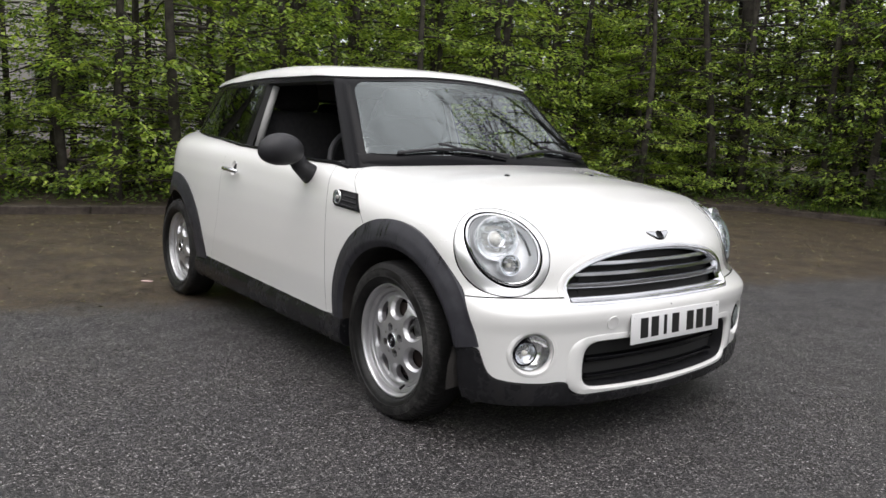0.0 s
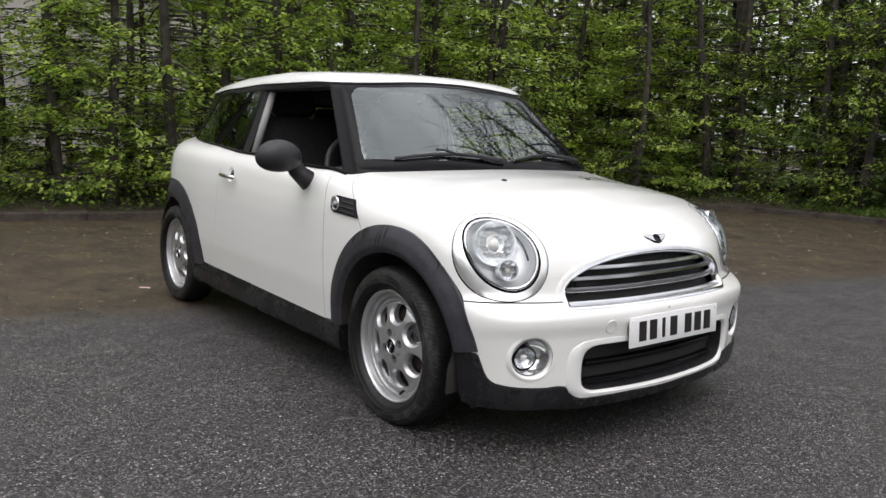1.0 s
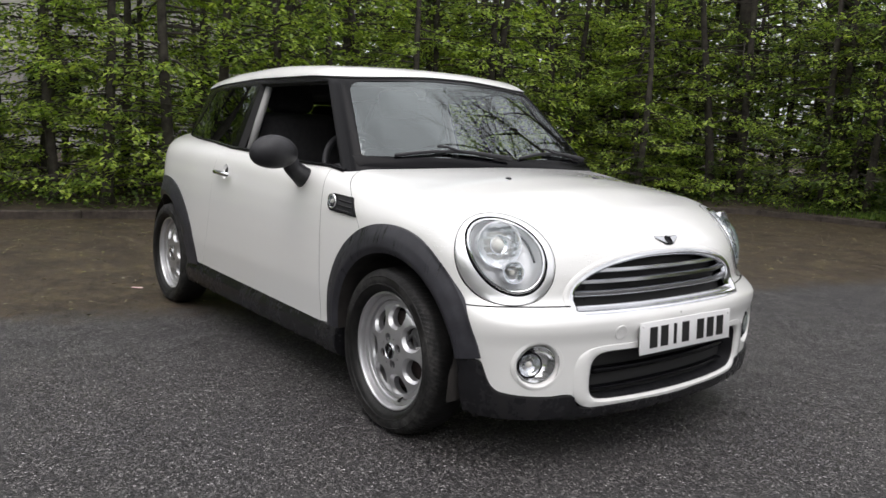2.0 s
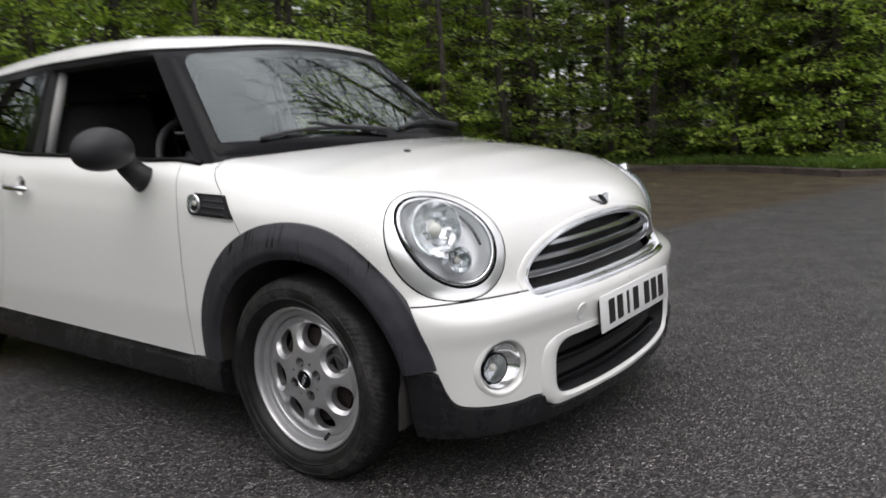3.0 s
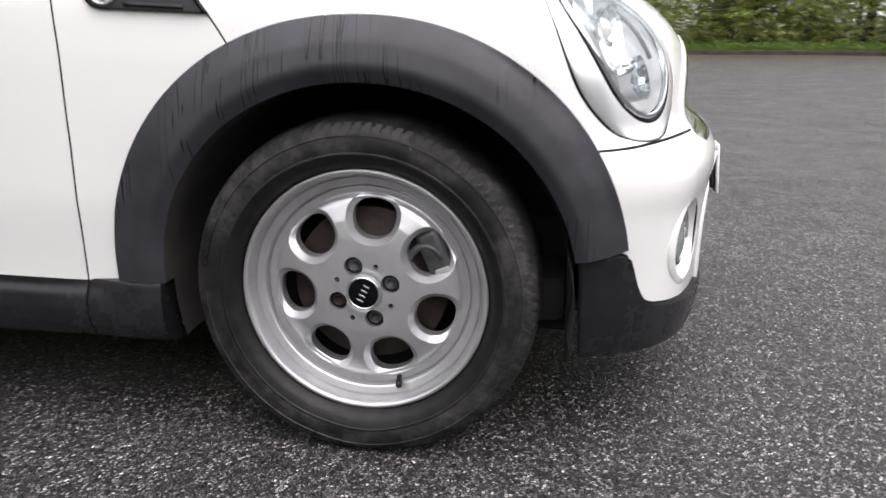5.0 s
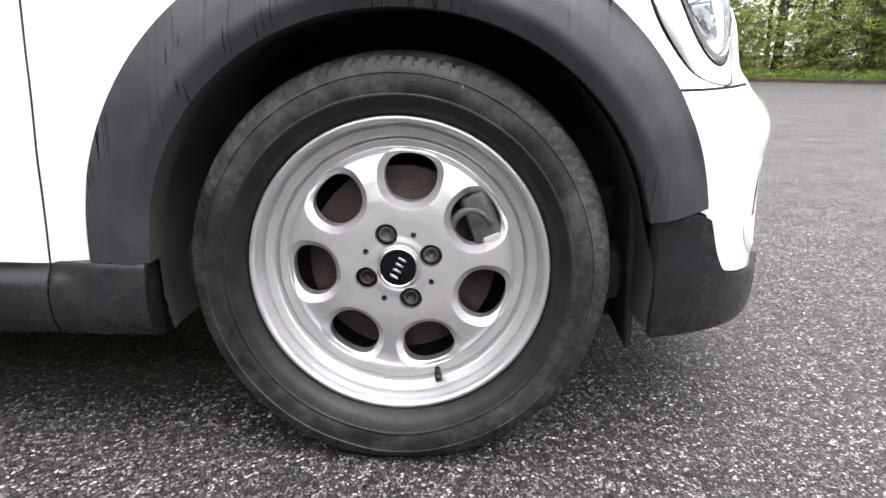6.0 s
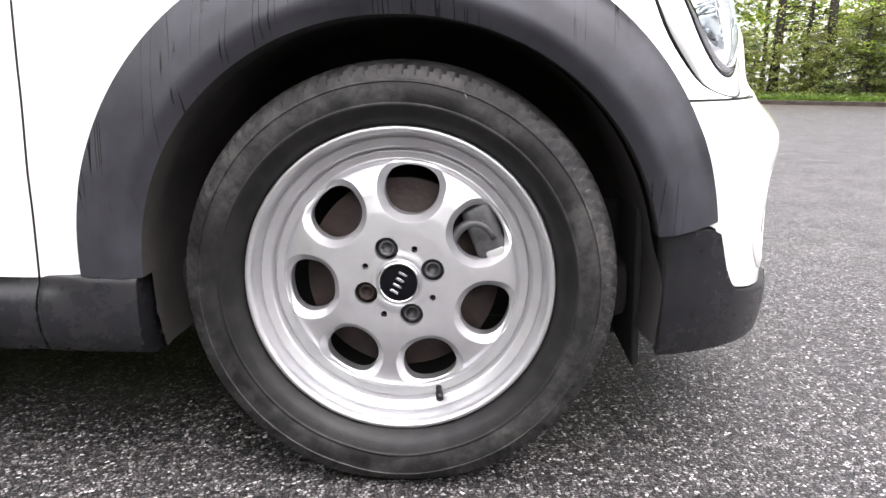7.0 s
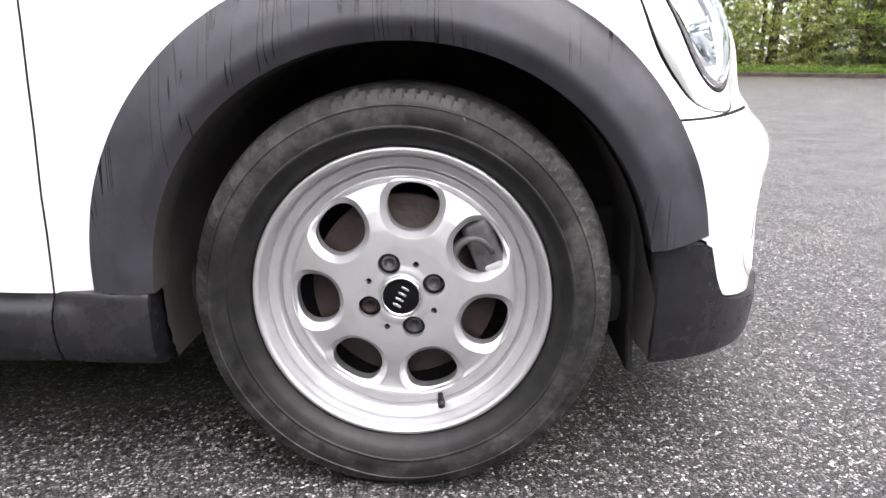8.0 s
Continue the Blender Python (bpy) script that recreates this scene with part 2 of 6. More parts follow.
def tube(points, radius, sides=8, closed=False):
    """A tube along points; radius: a number or one for each point."""
    pts = [Vector(p) for p in points]
    n = len(pts)
    rad = [radius] * n if isinstance(radius, (int, float)) else list(radius)
    verts = []
    up = None
    for i, p in enumerate(pts):
        a = pts[i - 1] if (i or closed) else pts[i]
        b = pts[(i + 1) % n] if (i < n - 1 or closed) else pts[i]
        d = (b - a).normalized()
        if up is None:
            up = d.orthogonal().normalized()
        up = (up - d * up.dot(d)).normalized()
        side = d.cross(up)
        for k in range(sides):
            t = 2 * math.pi * k / sides
            verts.append(p + (up * math.cos(t) + side * math.sin(t)) * rad[i])
    faces = grid_faces(n, sides, True, closed)
    if not closed:
        faces.append(tuple(range(sides))[::-1])
        faces.append(tuple(range((n - 1) * sides, n * sides)))
    return verts, faces


def turned(profile, axis_at, sides=48, outward=-1, close=False):
    """A body of revolution about a y axis through axis_at; profile: (radius, depth along y)."""
    verts = []
    for r, d in profile:
        for k in range(sides):
            t = 2 * math.pi * k / sides
            verts.append((axis_at[0] + r * math.cos(t), axis_at[1] + outward * d, axis_at[2] + r * math.sin(t)))
    return verts, grid_faces(len(profile), sides, True, close)


# ---- the car's outer form: two smooth solids ----
def curve(xs, ys, soft=0.02):
    lo, hi = xs[0] - 0.2, xs[-1] + 0.2
    g = np.linspace(lo, hi, 1200)
    y = np.interp(g, xs, ys)
    step = g[1] - g[0]
    k = np.arange(-int(3 * soft / step) - 1, int(3 * soft / step) + 2) * step
    w = np.exp(-0.5 * (k / soft) ** 2)
    y = np.convolve(np.pad(y, len(k) // 2, mode="edge"), w / w.sum(), mode="valid")
    return lambda x: np.interp(x, g, y)


def smax(a, b, k):
    h = np.maximum(k - np.abs(a - b), 0) / k
    return np.maximum(a, b) + h * h * k / 4


def step01(x, a, b):
    t = np.clip((x - a) / (b - a), 0, 1)
    return t * t * (3 - 2 * t)


half_width = curve([0.15, 0.2, 0.26, 0.32, 0.45, 0.6, 0.7, 0.78, 0.84, 0.89, 0.93, 0.955, 0.98], [0.745, 0.775, 0.79, 0.795, 0.812, 0.818, 0.818, 0.812, 0.80, 0.79, 0.772, 0.752, 0.70], 0.015)
nose = curve([0.14, 0.18, 0.22, 0.27, 0.35, 0.43, 0.47, 0.50, 0.525, 0.545, 0.57, 0.62, 0.66, 0.70, 0.735, 0.80, 0.9, 1.0], [0.606, 0.643, 0.650, 0.653, 0.655, 0.659, 0.668, 0.667, 0.653, 0.633, 0.617, 0.609, 0.602, 0.594, 0.585, 0.552, 0.455, 0.32], 0.008)
bonnet_top = curve([-3.0, -1.2, -0.6, -0.42, 0.0, 0.2, 0.4, 0.5, 0.58, 0.64, 0.7], [1.05, 1.03, 1.00, 0.960, 0.930, 0.899, 0.8435, 0.8076, 0.7695, 0.722, 0.643], 0.03)
belt_rise = curve([-2.6, -1.4, -0.7, -0.45, 0.2], [0.043, 0.021, -0.014, -0.006, 0.0], 0.08)
side_plan = curve([-3.1, -2.5, -2.0, -0.5, 0.0, 0.4, 0.7], [-0.13, -0.025, 0.0, 0.0, -0.016, -0.035, -0.059], 0.08)


def lower_body(p):
    x, a, z = p[:, 0], np.abs(p[:, 1]), p[:, 2]
    zz = z - belt_rise(x) * step01(z, 0.55, 0.9)
    fs = a - half_width(zz) - side_plan(x)
    w = step01(z, 0.49, 0.57)
    drop = (1 - w) * 0.31 * a ** 2.3 + w * 0.482 * a ** 2.62
    slope = (1 - w) * 0.713 * a ** 1.3 + w * 1.263 * a ** 1.62
    fx = (x - nose(z) + drop) / np.sqrt(1 + slope ** 2)
    crown = 0.06 + 0.057 * step01(x, -0.45, -0.05)
    ft = (z - bonnet_top(x) + crown * a * a) * 0.93
    fr = -(x + 3.02 - 0.62 * a ** 3)
    f = smax(smax(fs, fx, 0.16 - 0.102 * w), ft, 0.125)
    return smax(smax(f, fr, 0.2), 0.15 - z, 0.03)


roof_line = curve([-3.0, -2.6, -2.0, -1.4, -1.0, -0.75, -0.6], [1.28, 1.345, 1.392, 1.407, 1.394, 1.366, 1.33], 0.06)
cabin_plan = curve([-3.0, -2.2, -1.6, -0.95, -0.4, 0.0], [-0.16, -0.045, 0.0, -0.004, -0.030, -0.06], 0.08)


def cabin(p):
    x, a, z = p[:, 0], np.abs(p[:, 1]), p[:, 2]
    fx = (x + 0.262 + 1.14 * (z - 0.924) + 0.31 * a * a) / 1.52
    ft = z - roof_line(x) + 0.08 * a * a
    fs = (a - (0.738 - 0.385 * (z - 0.95) + cabin_plan(x))) / 1.071
    fr = -(x + 2.78 - 0.42 * (z - 1.0) - 0.22 * a * a) / 1.1
    return smax(smax(smax(fs, fx, 0.05), fr, 0.16), ft, 0.06)


def gradient(f, p, h=0.004):
    g = np.stack([f(p + np.eye(3)[i] * h) - f(p - np.eye(3)[i] * h) for i in range(3)], 1)
    return g / np.maximum(np.linalg.norm(g, axis=1, keepdims=True), 1e-9)


def march(f, origin, way, far):
    lo, hi = np.zeros(len(way)), np.full(len(way), far)
    for _ in range(34):
        mid = (lo + hi) / 2
        inside = f(origin + way * mid[:, None]) < 0
        lo, hi = np.where(inside, mid, lo), np.where(inside, hi, mid)
    return origin + way * ((lo + hi) / 2)[:, None]


def half_shell(f, z0, x_back, x_front, n_turn, n_x, n_front, n_back, low):
    """The right half of a solid, as triangles."""
    rows = [(x_back, -math.radians(90) * (1 - i / n_back)) for i in range(n_back)]
    rows += [(x_back + (x_front - x_back) * i / n_x, 0.0) for i in range(n_x)]
    rows += [(x_front, math.radians(89.7) * i / n_front) for i in range(n_front + 1)]
    th = np.radians(np.linspace(low, 90, n_turn))
    o, w = [], []
    for x, ph in rows:
        o.append(np.stack([np.full(n_turn, x), np.zeros(n_turn), np.full(n_turn, z0)], 1))
        w.append(np.stack([np.full(n_turn, math.sin(ph)), -np.cos(th) * math.cos(ph), np.sin(th) * math.cos(ph)], 1))
    v = march(f, np.concatenate(o), np.concatenate(w), 1.3)
    i, j = np.meshgrid(np.arange(len(rows) - 1), np.arange(n_turn - 1), indexing="ij")
    a = (i * n_turn + j).ravel()
    t = np.concatenate([np.stack([a, a + 1, a + n_turn + 1], 1), np.stack([a, a + n_turn + 1, a + n_turn], 1)])
    return v, t


def cut(v, t, field):
    """Splits triangles along field = 0; returns the points and the triangles on its negative and positive side."""
    g = field(v)
    g = np.where(np.abs(g) < 1e-6, 1e-6, g)
    s = g[t] > 0
    total = s.sum(1)
    neg, pos = [t[total == 0]], [t[total == 3]]
    extra, seen, add_n, add_p = [], {}, [], []
    base = len(v)

    def split(a, b):
        key = (a, b) if a < b else (b, a)
        if key not in seen:
            k = g[key[0]] / (g[key[0]] - g[key[1]])
            seen[key] = base + len(extra)
            extra.append(v[key[0]] + (v[key[1]] - v[key[0]]) * k)
        return seen[key]

    for tri, sg in zip(t[(total > 0) & (total < 3)].tolist(), s[(total > 0) & (total < 3)].tolist()):
        lone = sg.index(sg.count(True) == 1)
        a, b, c = tri[lone], tri[(lone + 1) % 3], tri[(lone + 2) % 3]
        ab, ac = split(a, b), split(a, c)
        one, two = (add_p, add_n) if sg[lone] else (add_n, add_p)
        one.append((a, ab, ac))
        two += [(ab, b, c), (ab, c, ac)]
    if extra:
        v = np.concatenate([v, np.array(extra)])
        neg.append(np.array(add_n, dtype=int).reshape(-1, 3))
        pos.append(np.array(add_p, dtype=int).reshape(-1, 3))
    return v, np.concatenate(neg), np.concatenate(pos)


def keep(v, t, *fields):
    """The piece where every field is negative."""
    for f in fields:
        v, t, _ = cut(v, t, f)
    return v, t


def compact(v, t):
    used, inv = np.unique(t, return_inverse=True)
    return v[used], inv.reshape(t.shape)


def dark_edges(ob, faces, rims):
    """The turned-in edges past the first millimetre are near black, painting the gap's shade."""
    ob.data.materials.append(dark)
    index = np.zeros(len(ob.data.polygons), dtype=np.int32)
    for end in range(faces, len(index) + 1, faces):
        index[end - rims:end] = 1
    ob.data.polygons.foreach_set("material_index", index)
    return ob


def panel(name, v, t, f, material, parent, label="", thick=0.010, sides="both", proud=0.0):
    """A sheet with turned-in edges. sides: both (one sheet over the middle line), pair (a right and a left one), right."""
    v, t = compact(v, t)
    n = gradient(f, v)
    fn = np.cross(v[t[:, 1]] - v[t[:, 0]], v[t[:, 2]] - v[t[:, 0]])
    t = np.where(((fn * n[t[:, 0]]).sum(1) < 0)[:, None], t[:, ::-1], t)
    v = v + n * proud
    e = np.concatenate([t[:, [0, 1]], t[:, [1, 2]], t[:, [2, 0]]])
    key = np.sort(e, 1)
    _, first, count = np.unique(key, axis=0, return_index=True, return_counts=True)
    rim = e[first[count == 1]]
    on_mid = (np.abs(v[rim[:, 0], 1]) < 2e-3) & (np.abs(v[rim[:, 1], 1]) < 2e-3)
    if sides == "both":
        rim = rim[~on_mid]
    ids, inv = np.unique(rim, return_inverse=True)
    inv = inv.reshape(rim.shape)
    k, m = len(v), len(ids)
    v2 = np.concatenate([v, v[ids] - n[ids] * 0.0012, v[ids] - n[ids] * thick])
    n2 = np.concatenate([n, n[ids], n[ids]])
    quads = [(b, a, k + i, k + j) for (a, b), (i, j) in zip(rim.tolist(), inv.tolist())]
    quads += [(k + j, k + i, k + m + i, k + m + j) for i, j in inv.tolist()]
    faces = [tuple(x) for x in t.tolist()] + quads
    flip = np.array([1, -1, 1])
    left = [f_[::-1] for f_ in faces]
    if sides == "both":
        ob = mesh_object(name, np.concatenate([v2, v2 * flip]), faces + [tuple(i + len(v2) for i in f_) for f_ in left], material, parent, label, np.concatenate([n2, n2 * flip]))
        return dark_edges(ob, len(faces), len(inv))
    ob = dark_edges(mesh_object(name, v2, faces, material, parent, label, n2), len(faces), len(inv))
    if sides == "pair":
        dark_edges(mesh_object(name, v2 * flip, left, material, parent, label, n2 * flip), len(faces), len(inv))
    return ob


def onto(f, p, way):
    """Moves points along a fixed way onto the solid's surface, from inside."""
    p = np.asarray(p, float)
    return march(f, p, np.broadcast_to(np.asarray(way, float), p.shape).copy(), 1.5)


car = thing("car", "white three-door hatchback with black plastic wheel arches, parked on asphalt", "car")
HUB_F, HUB_R = (0.0, 0.2985), (-2.462, 0.2985)
SIDE = np.array([0.0, -1.0, 0.0])
GAP = 0.0021


def arch(grow=0.0, hub=HUB_F, rx=0.358, rz=0.358, power=2.05):
    return lambda p: (np.abs((p[:, 0] - hub[0]) / (rx + grow)) ** power + np.abs(np.maximum(p[:, 2] - hub[1], -0.02) / (rz + grow)) ** power) ** (1 / power) - 1


def neg(f, off=0.0):
    return lambda p: -f(p) + off


def plus(f, off):
    return lambda p: f(p) + off


scuttle_x = curve([0.6, 0.69, 0.728, 0.762, 0.805, 0.847, 0.899, 0.924, 0.99], [-0.15, -0.190, -0.213, -0.235, -0.271, -0.318, -0.388, -0.412, -0.47], 0.012)
scuttle_split = lambda p: p[:, 0] - scuttle_x(p[:, 2])
door_front_x = curve([0.2, 0.296, 0.4, 0.55, 0.70, 0.80, 0.86, 0.92, 1.0], [-0.52, -0.517, -0.508, -0.50, -0.497, -0.505, -0.522, -0.552, -0.60], 0.02)
door_front = lambda p: p[:, 0] - door_front_x(p[:, 2])
door_rear_x = curve([0.2, 0.32, 0.45, 0.6, 0.75, 1.0], [-1.93, -1.88, -1.79, -1.715, -1.69, -1.67], 0.04)
door_rear = lambda p: door_rear_x(p[:, 2]) - p[:, 0]
lip_z = curve([0.30, 0.443, 0.450, 0.457, 0.468, 0.488, 0.52, 0.585, 0.72], [0.372, 0.371, 0.366, 0.325, 0.292, 0.272, 0.264, 0.252, 0.248], 0.004)
lip_split = lambda p: p[:, 2] - (0.200 + 0.24 * p[:, 1] ** 2 + (lip_z(p[:, 0]) - 0.200 - 0.24 * p[:, 1] ** 2) * step01(np.abs(p[:, 1]), 0.46, 0.54))
in_cabin = lambda p: np.maximum(cabin(p) + 0.012, 0.935 + belt_rise(p[:, 0]) - p[:, 2])


def sill_rise(x):
    return 0.026 * np.clip((-0.55 - x) / 1.4, 0, 1)


sill_cut = lambda p: 0.300 + sill_rise(p[:, 0]) - p[:, 2]


def grille_shape(p):
    a = np.clip(np.abs(p[:, 1]) / 0.462, 0, 1.4)
    top = 0.548 + 0.163 * (np.maximum(1 - np.minimum(a, 1) ** 2.3, 0)) ** 0.40
    low = 0.521 + 0.015 * np.clip((np.abs(p[:, 1]) - 0.43) / 0.03, 0, 1)
    return np.maximum.reduce([p[:, 2] - top, low - p[:, 2], (np.abs(p[:, 1]) - 0.462), 0.35 - p[:, 0]])


def slot(y, z, straight, end, top, low, x):
    """A wide slot with rounded ends; negative inside."""
    c = np.maximum(np.abs(y) - straight, 0) / end
    mid, half = (top + low) / 2, (top - low) / 2
    d = (c ** 3.2 + np.abs((z - mid) / half) ** 3.2) ** (1 / 3.2) - 1
    return np.maximum(d * 0.07, 0.4 - x)


def intake_shape(p):
    """The cut in the bumper, covered all round by the surround."""
    return slot(p[:, 1], p[:, 2], 0.392, 0.070, 0.402, 0.203, p[:, 0])


def intake_mouth(p):
    y = p[:, 1] - 0.030
    return slot(y, p[:, 2], 0.345, 0.088, 0.393, 0.213 + 0.05 * y * y, p[:, 0])


HL = np.array([0.401, -0.590, 0.719])
HL = onto(lower_body, [HL * np.array([0.6, 0.6, 1.0])], (HL * np.array([0.4, 0.4, 0])) / np.linalg.norm(HL * np.array([0.4, 0.4, 0])))[0]
HL_N = gradient(lower_body, HL[None])[0]
HL_U = np.array([-0.69, -0.34, 0.64])
HL_U = HL_U - HL_N * HL_U.dot(HL_N)
HL_U /= np.linalg.norm(HL_U)
HL_S = np.cross(HL_U, HL_N)


def lamp_shape(p, ru=0.172, rs=0.138):
    d = p * np.array([1, 1, 1]) - HL
    d[:, 1] = -np.abs(p[:, 1]) - HL[1]
    return np.maximum(np.sqrt((d @ HL_U / ru) ** 2 + (d @ HL_S / rs) ** 2) - 1, np.abs(d @ HL_N) - 0.12)


FOG = onto(lower_body, [[0.2, -0.590, 0.363]], (1, 0, 0))[0]
FOG_N = np.array([0.951, -0.309, 0.0])
FOG_S = np.cross([0, 0, 1.0], FOG_N)


def fog_shape(p, r=0.0756):
    d = np.stack([p[:, 0], -np.abs(p[:, 1]), p[:, 2]], 1) - FOG
    return np.maximum(np.sqrt((d @ FOG_S) ** 2 + d[:, 2] ** 2) / r - 1, -d @ FOG_N - 0.1)


bv, bt = half_shell(lower_body, 0.5, -2.35, 0.0, 230, 210, 110, 24, -90)
bv, bt = keep(bv, bt, lambda p: 0.168 + 0.016 * step01(np.abs(p[:, 1]), 0.35, 0.62) - p[:, 2], neg(in_cabin))
bv, bt = keep(bv, bt, neg(arch(0.012)), neg(arch(0.012, HUB_R)))
# front: bonnet, scuttle panels, bumper, lip
fv, ft = keep(bv, bt, neg(scuttle_split, GAP))
uv, ut = keep(fv, ft, lambda p: 0.547 + GAP - p[:, 2])
uv, ut = keep(uv, ut, neg(grille_shape), neg(lamp_shape))
panel("bonnet", uv, ut, lower_body, wet_paint, car, "white clamshell bonnet wet with fine drops")
lv, lt = keep(fv, ft, lambda p: p[:, 2] - 0.547 + GAP, lambda p: 0.2 - p[:, 0])
wv, wt = keep(lv, lt, neg(lip_split, GAP), neg(grille_shape), neg(intake_shape), neg(fog_shape))
panel("front_bumper", wv, wt, lower_body, paint, car, "white painted front bumper")
kv, kt = keep(lv, lt, plus(lip_split, GAP), neg(intake_shape), lambda p: p[:, 2] - 0.53)
kv, kt = keep(kv, kt, lambda p: np.where(p[:, 0] < 0.45, p[:, 2] - 0.3735, -1.0))
panel("bumper_lip", kv, kt, lower_body, damp, car, "black plastic lower lip", 0.014, proud=0.011)
sv, st = keep(bv, bt, plus(scuttle_split, GAP), neg(door_front, GAP), sill_cut)
panel("scuttle_panel", sv, st, lower_body, paint, car, "", sides="pair")
handle_cup = lambda p: np.hypot(p[:, 0] + 1.53, p[:, 2] - 0.853) / 0.040 - 1
dv, dt = keep(bv, bt, plus(door_front, GAP), plus(door_rear, GAP), sill_cut, neg(handle_cup))
panel("door", dv, dt, lower_body, paint, car, "white door with its window wound down", sides="pair")
qv, qt = keep(bv, bt, neg(door_rear, GAP), sill_cut)
panel("rear_quarter_panel", qv, qt, lower_body, paint, car, "", sides="both")
# dark skin behind the gaps, its colour standing in for their shade
iv, it = keep(bv, bt, neg(grille_shape), neg(lamp_shape), neg(intake_shape), neg(fog_shape), lambda p: 0.25 - p[:, 2])
panel("inner_shell", iv, it, lower_body, dark, car, "", proud=-0.011, thick=0.004)

# cabin: roof, black pillars, glass
cv, ct = half_shell(cabin, 0.94, -2.3, -0.95, 130, 90, 60, 40, -12)
roof_edge = curve([-3.0, -2.6, -2.2, -1.6, -1.0, -0.8, -0.5], [1.26, 1.285, 1.312, 1.328, 1.326, 1.314, 1.31], 0.05)
roof_split = lambda p: p[:, 2] - roof_edge(p[:, 0]) - 0.028 * step01(-np.abs(p[:, 1]), -0.62, -0.05) * step01(p[:, 0], -1.0, -0.8)
rv, rt = keep(cv, ct, neg(roof_split))
panel("roof", rv, rt, cabin, wet_paint, car, "white roof panel beaded with rain", 0.03, proud=0.008)
gv, gt = keep(cv, ct, plus(roof_split, 0.002), lambda p: -lower_body(p) - 0.02)
pillar_x = curve([0.88, 0.94, 1.273, 1.4], [-0.452, -0.508, -0.828, -0.945], 0.01)
screen_half = lambda z: 0.667 - 0.36 * (z - 0.946)


def screen_shape(p):
    a = np.abs(p[:, 1])
    c = np.maximum(a - (screen_half(p[:, 2]) - 0.06), 0) / 0.06
    top = roof_edge(p[:, 0]) - 0.012 + 0.028 * step01(-a, -0.62, -0.05)
    return np.maximum.reduce([(a - screen_half(p[:, 2])), p[:, 2] - top, p[:, 0] * -1 - 1.05])


def door_window(p):
    x, z = p[:, 0], p[:, 2]
    low = 0.920 + 0.035 * (-0.5 - x)
    return np.maximum.reduce([x - pillar_x(z) + 0.004, low - z, z - 1.300, -1.55 - x])


def rear_window(p):
    x, z = p[:, 0], p[:, 2]
    low = 0.925 + 0.034 * (-0.5 - x)
    back = -2.57 + 1.0 * (z - 0.99)
    return np.maximum.reduce([x + 1.635 - 0.17 * (z - 0.99), low - z, z - roof_edge(x) + 0.03, back - x])


def rear_screen_shape(p):
    a, z = np.abs(p[:, 1]), p[:, 2]
    return np.maximum.reduce([a - 0.56 + 0.3 * (z - 1.0), 1.035 - z, z - 1.262, p[:, 0] + 2.45])


pv, pt = keep(gv, gt, neg(screen_shape), neg(door_window), neg(rear_window), neg(rear_screen_shape))
panel("pillar_frame", pv, pt, cabin, gloss_black, car, "gloss black pillars", 0.035)
panel("windscreen", *keep(gv, gt, plus(screen_shape, 0.001)), cabin, screen_glass, car, "glass windscreen mirroring grey sky and bare branches", 0.004, proud=-0.002)


def frit_shape(p):
    """The clear middle of the windscreen, with rounded corners."""
    a, z = np.abs(p[:, 1]), p[:, 2]
    half = screen_half(z) - 0.005
    top = roof_edge(p[:, 0]) - 0.012 + 0.028 * step01(-a, -0.62, -0.05) - 0.002
    dx, dz = np.maximum(a - half + 0.05, 0) / 0.05, np.maximum(np.maximum(0.957 + 0.05 - z, z - top + 0.05), 0) / 0.05
    return np.hypot(dx, dz) - 1


panel("screen_border", *keep(gv, gt, screen_shape, neg(frit_shape)), cabin, gloss_black, car, "black border printed on the windscreen", 0.0015, proud=0.0006)
panel("quarter_window", *keep(gv, gt, plus(rear_window, 0.001)), cabin, tinted_glass, car, "dark tinted glass", 0.004, sides="pair", proud=-0.003)
panel("rear_screen", *keep(gv, gt, plus(rear_screen_shape, 0.001)), cabin, rear_glass, car, "tinted rear screen", 0.004, proud=-0.003)
for name in ("windscreen", "rear_screen", "quarter_window", "quarter_window.001"):
    bpy.data.objects[name].visible_shadow = False


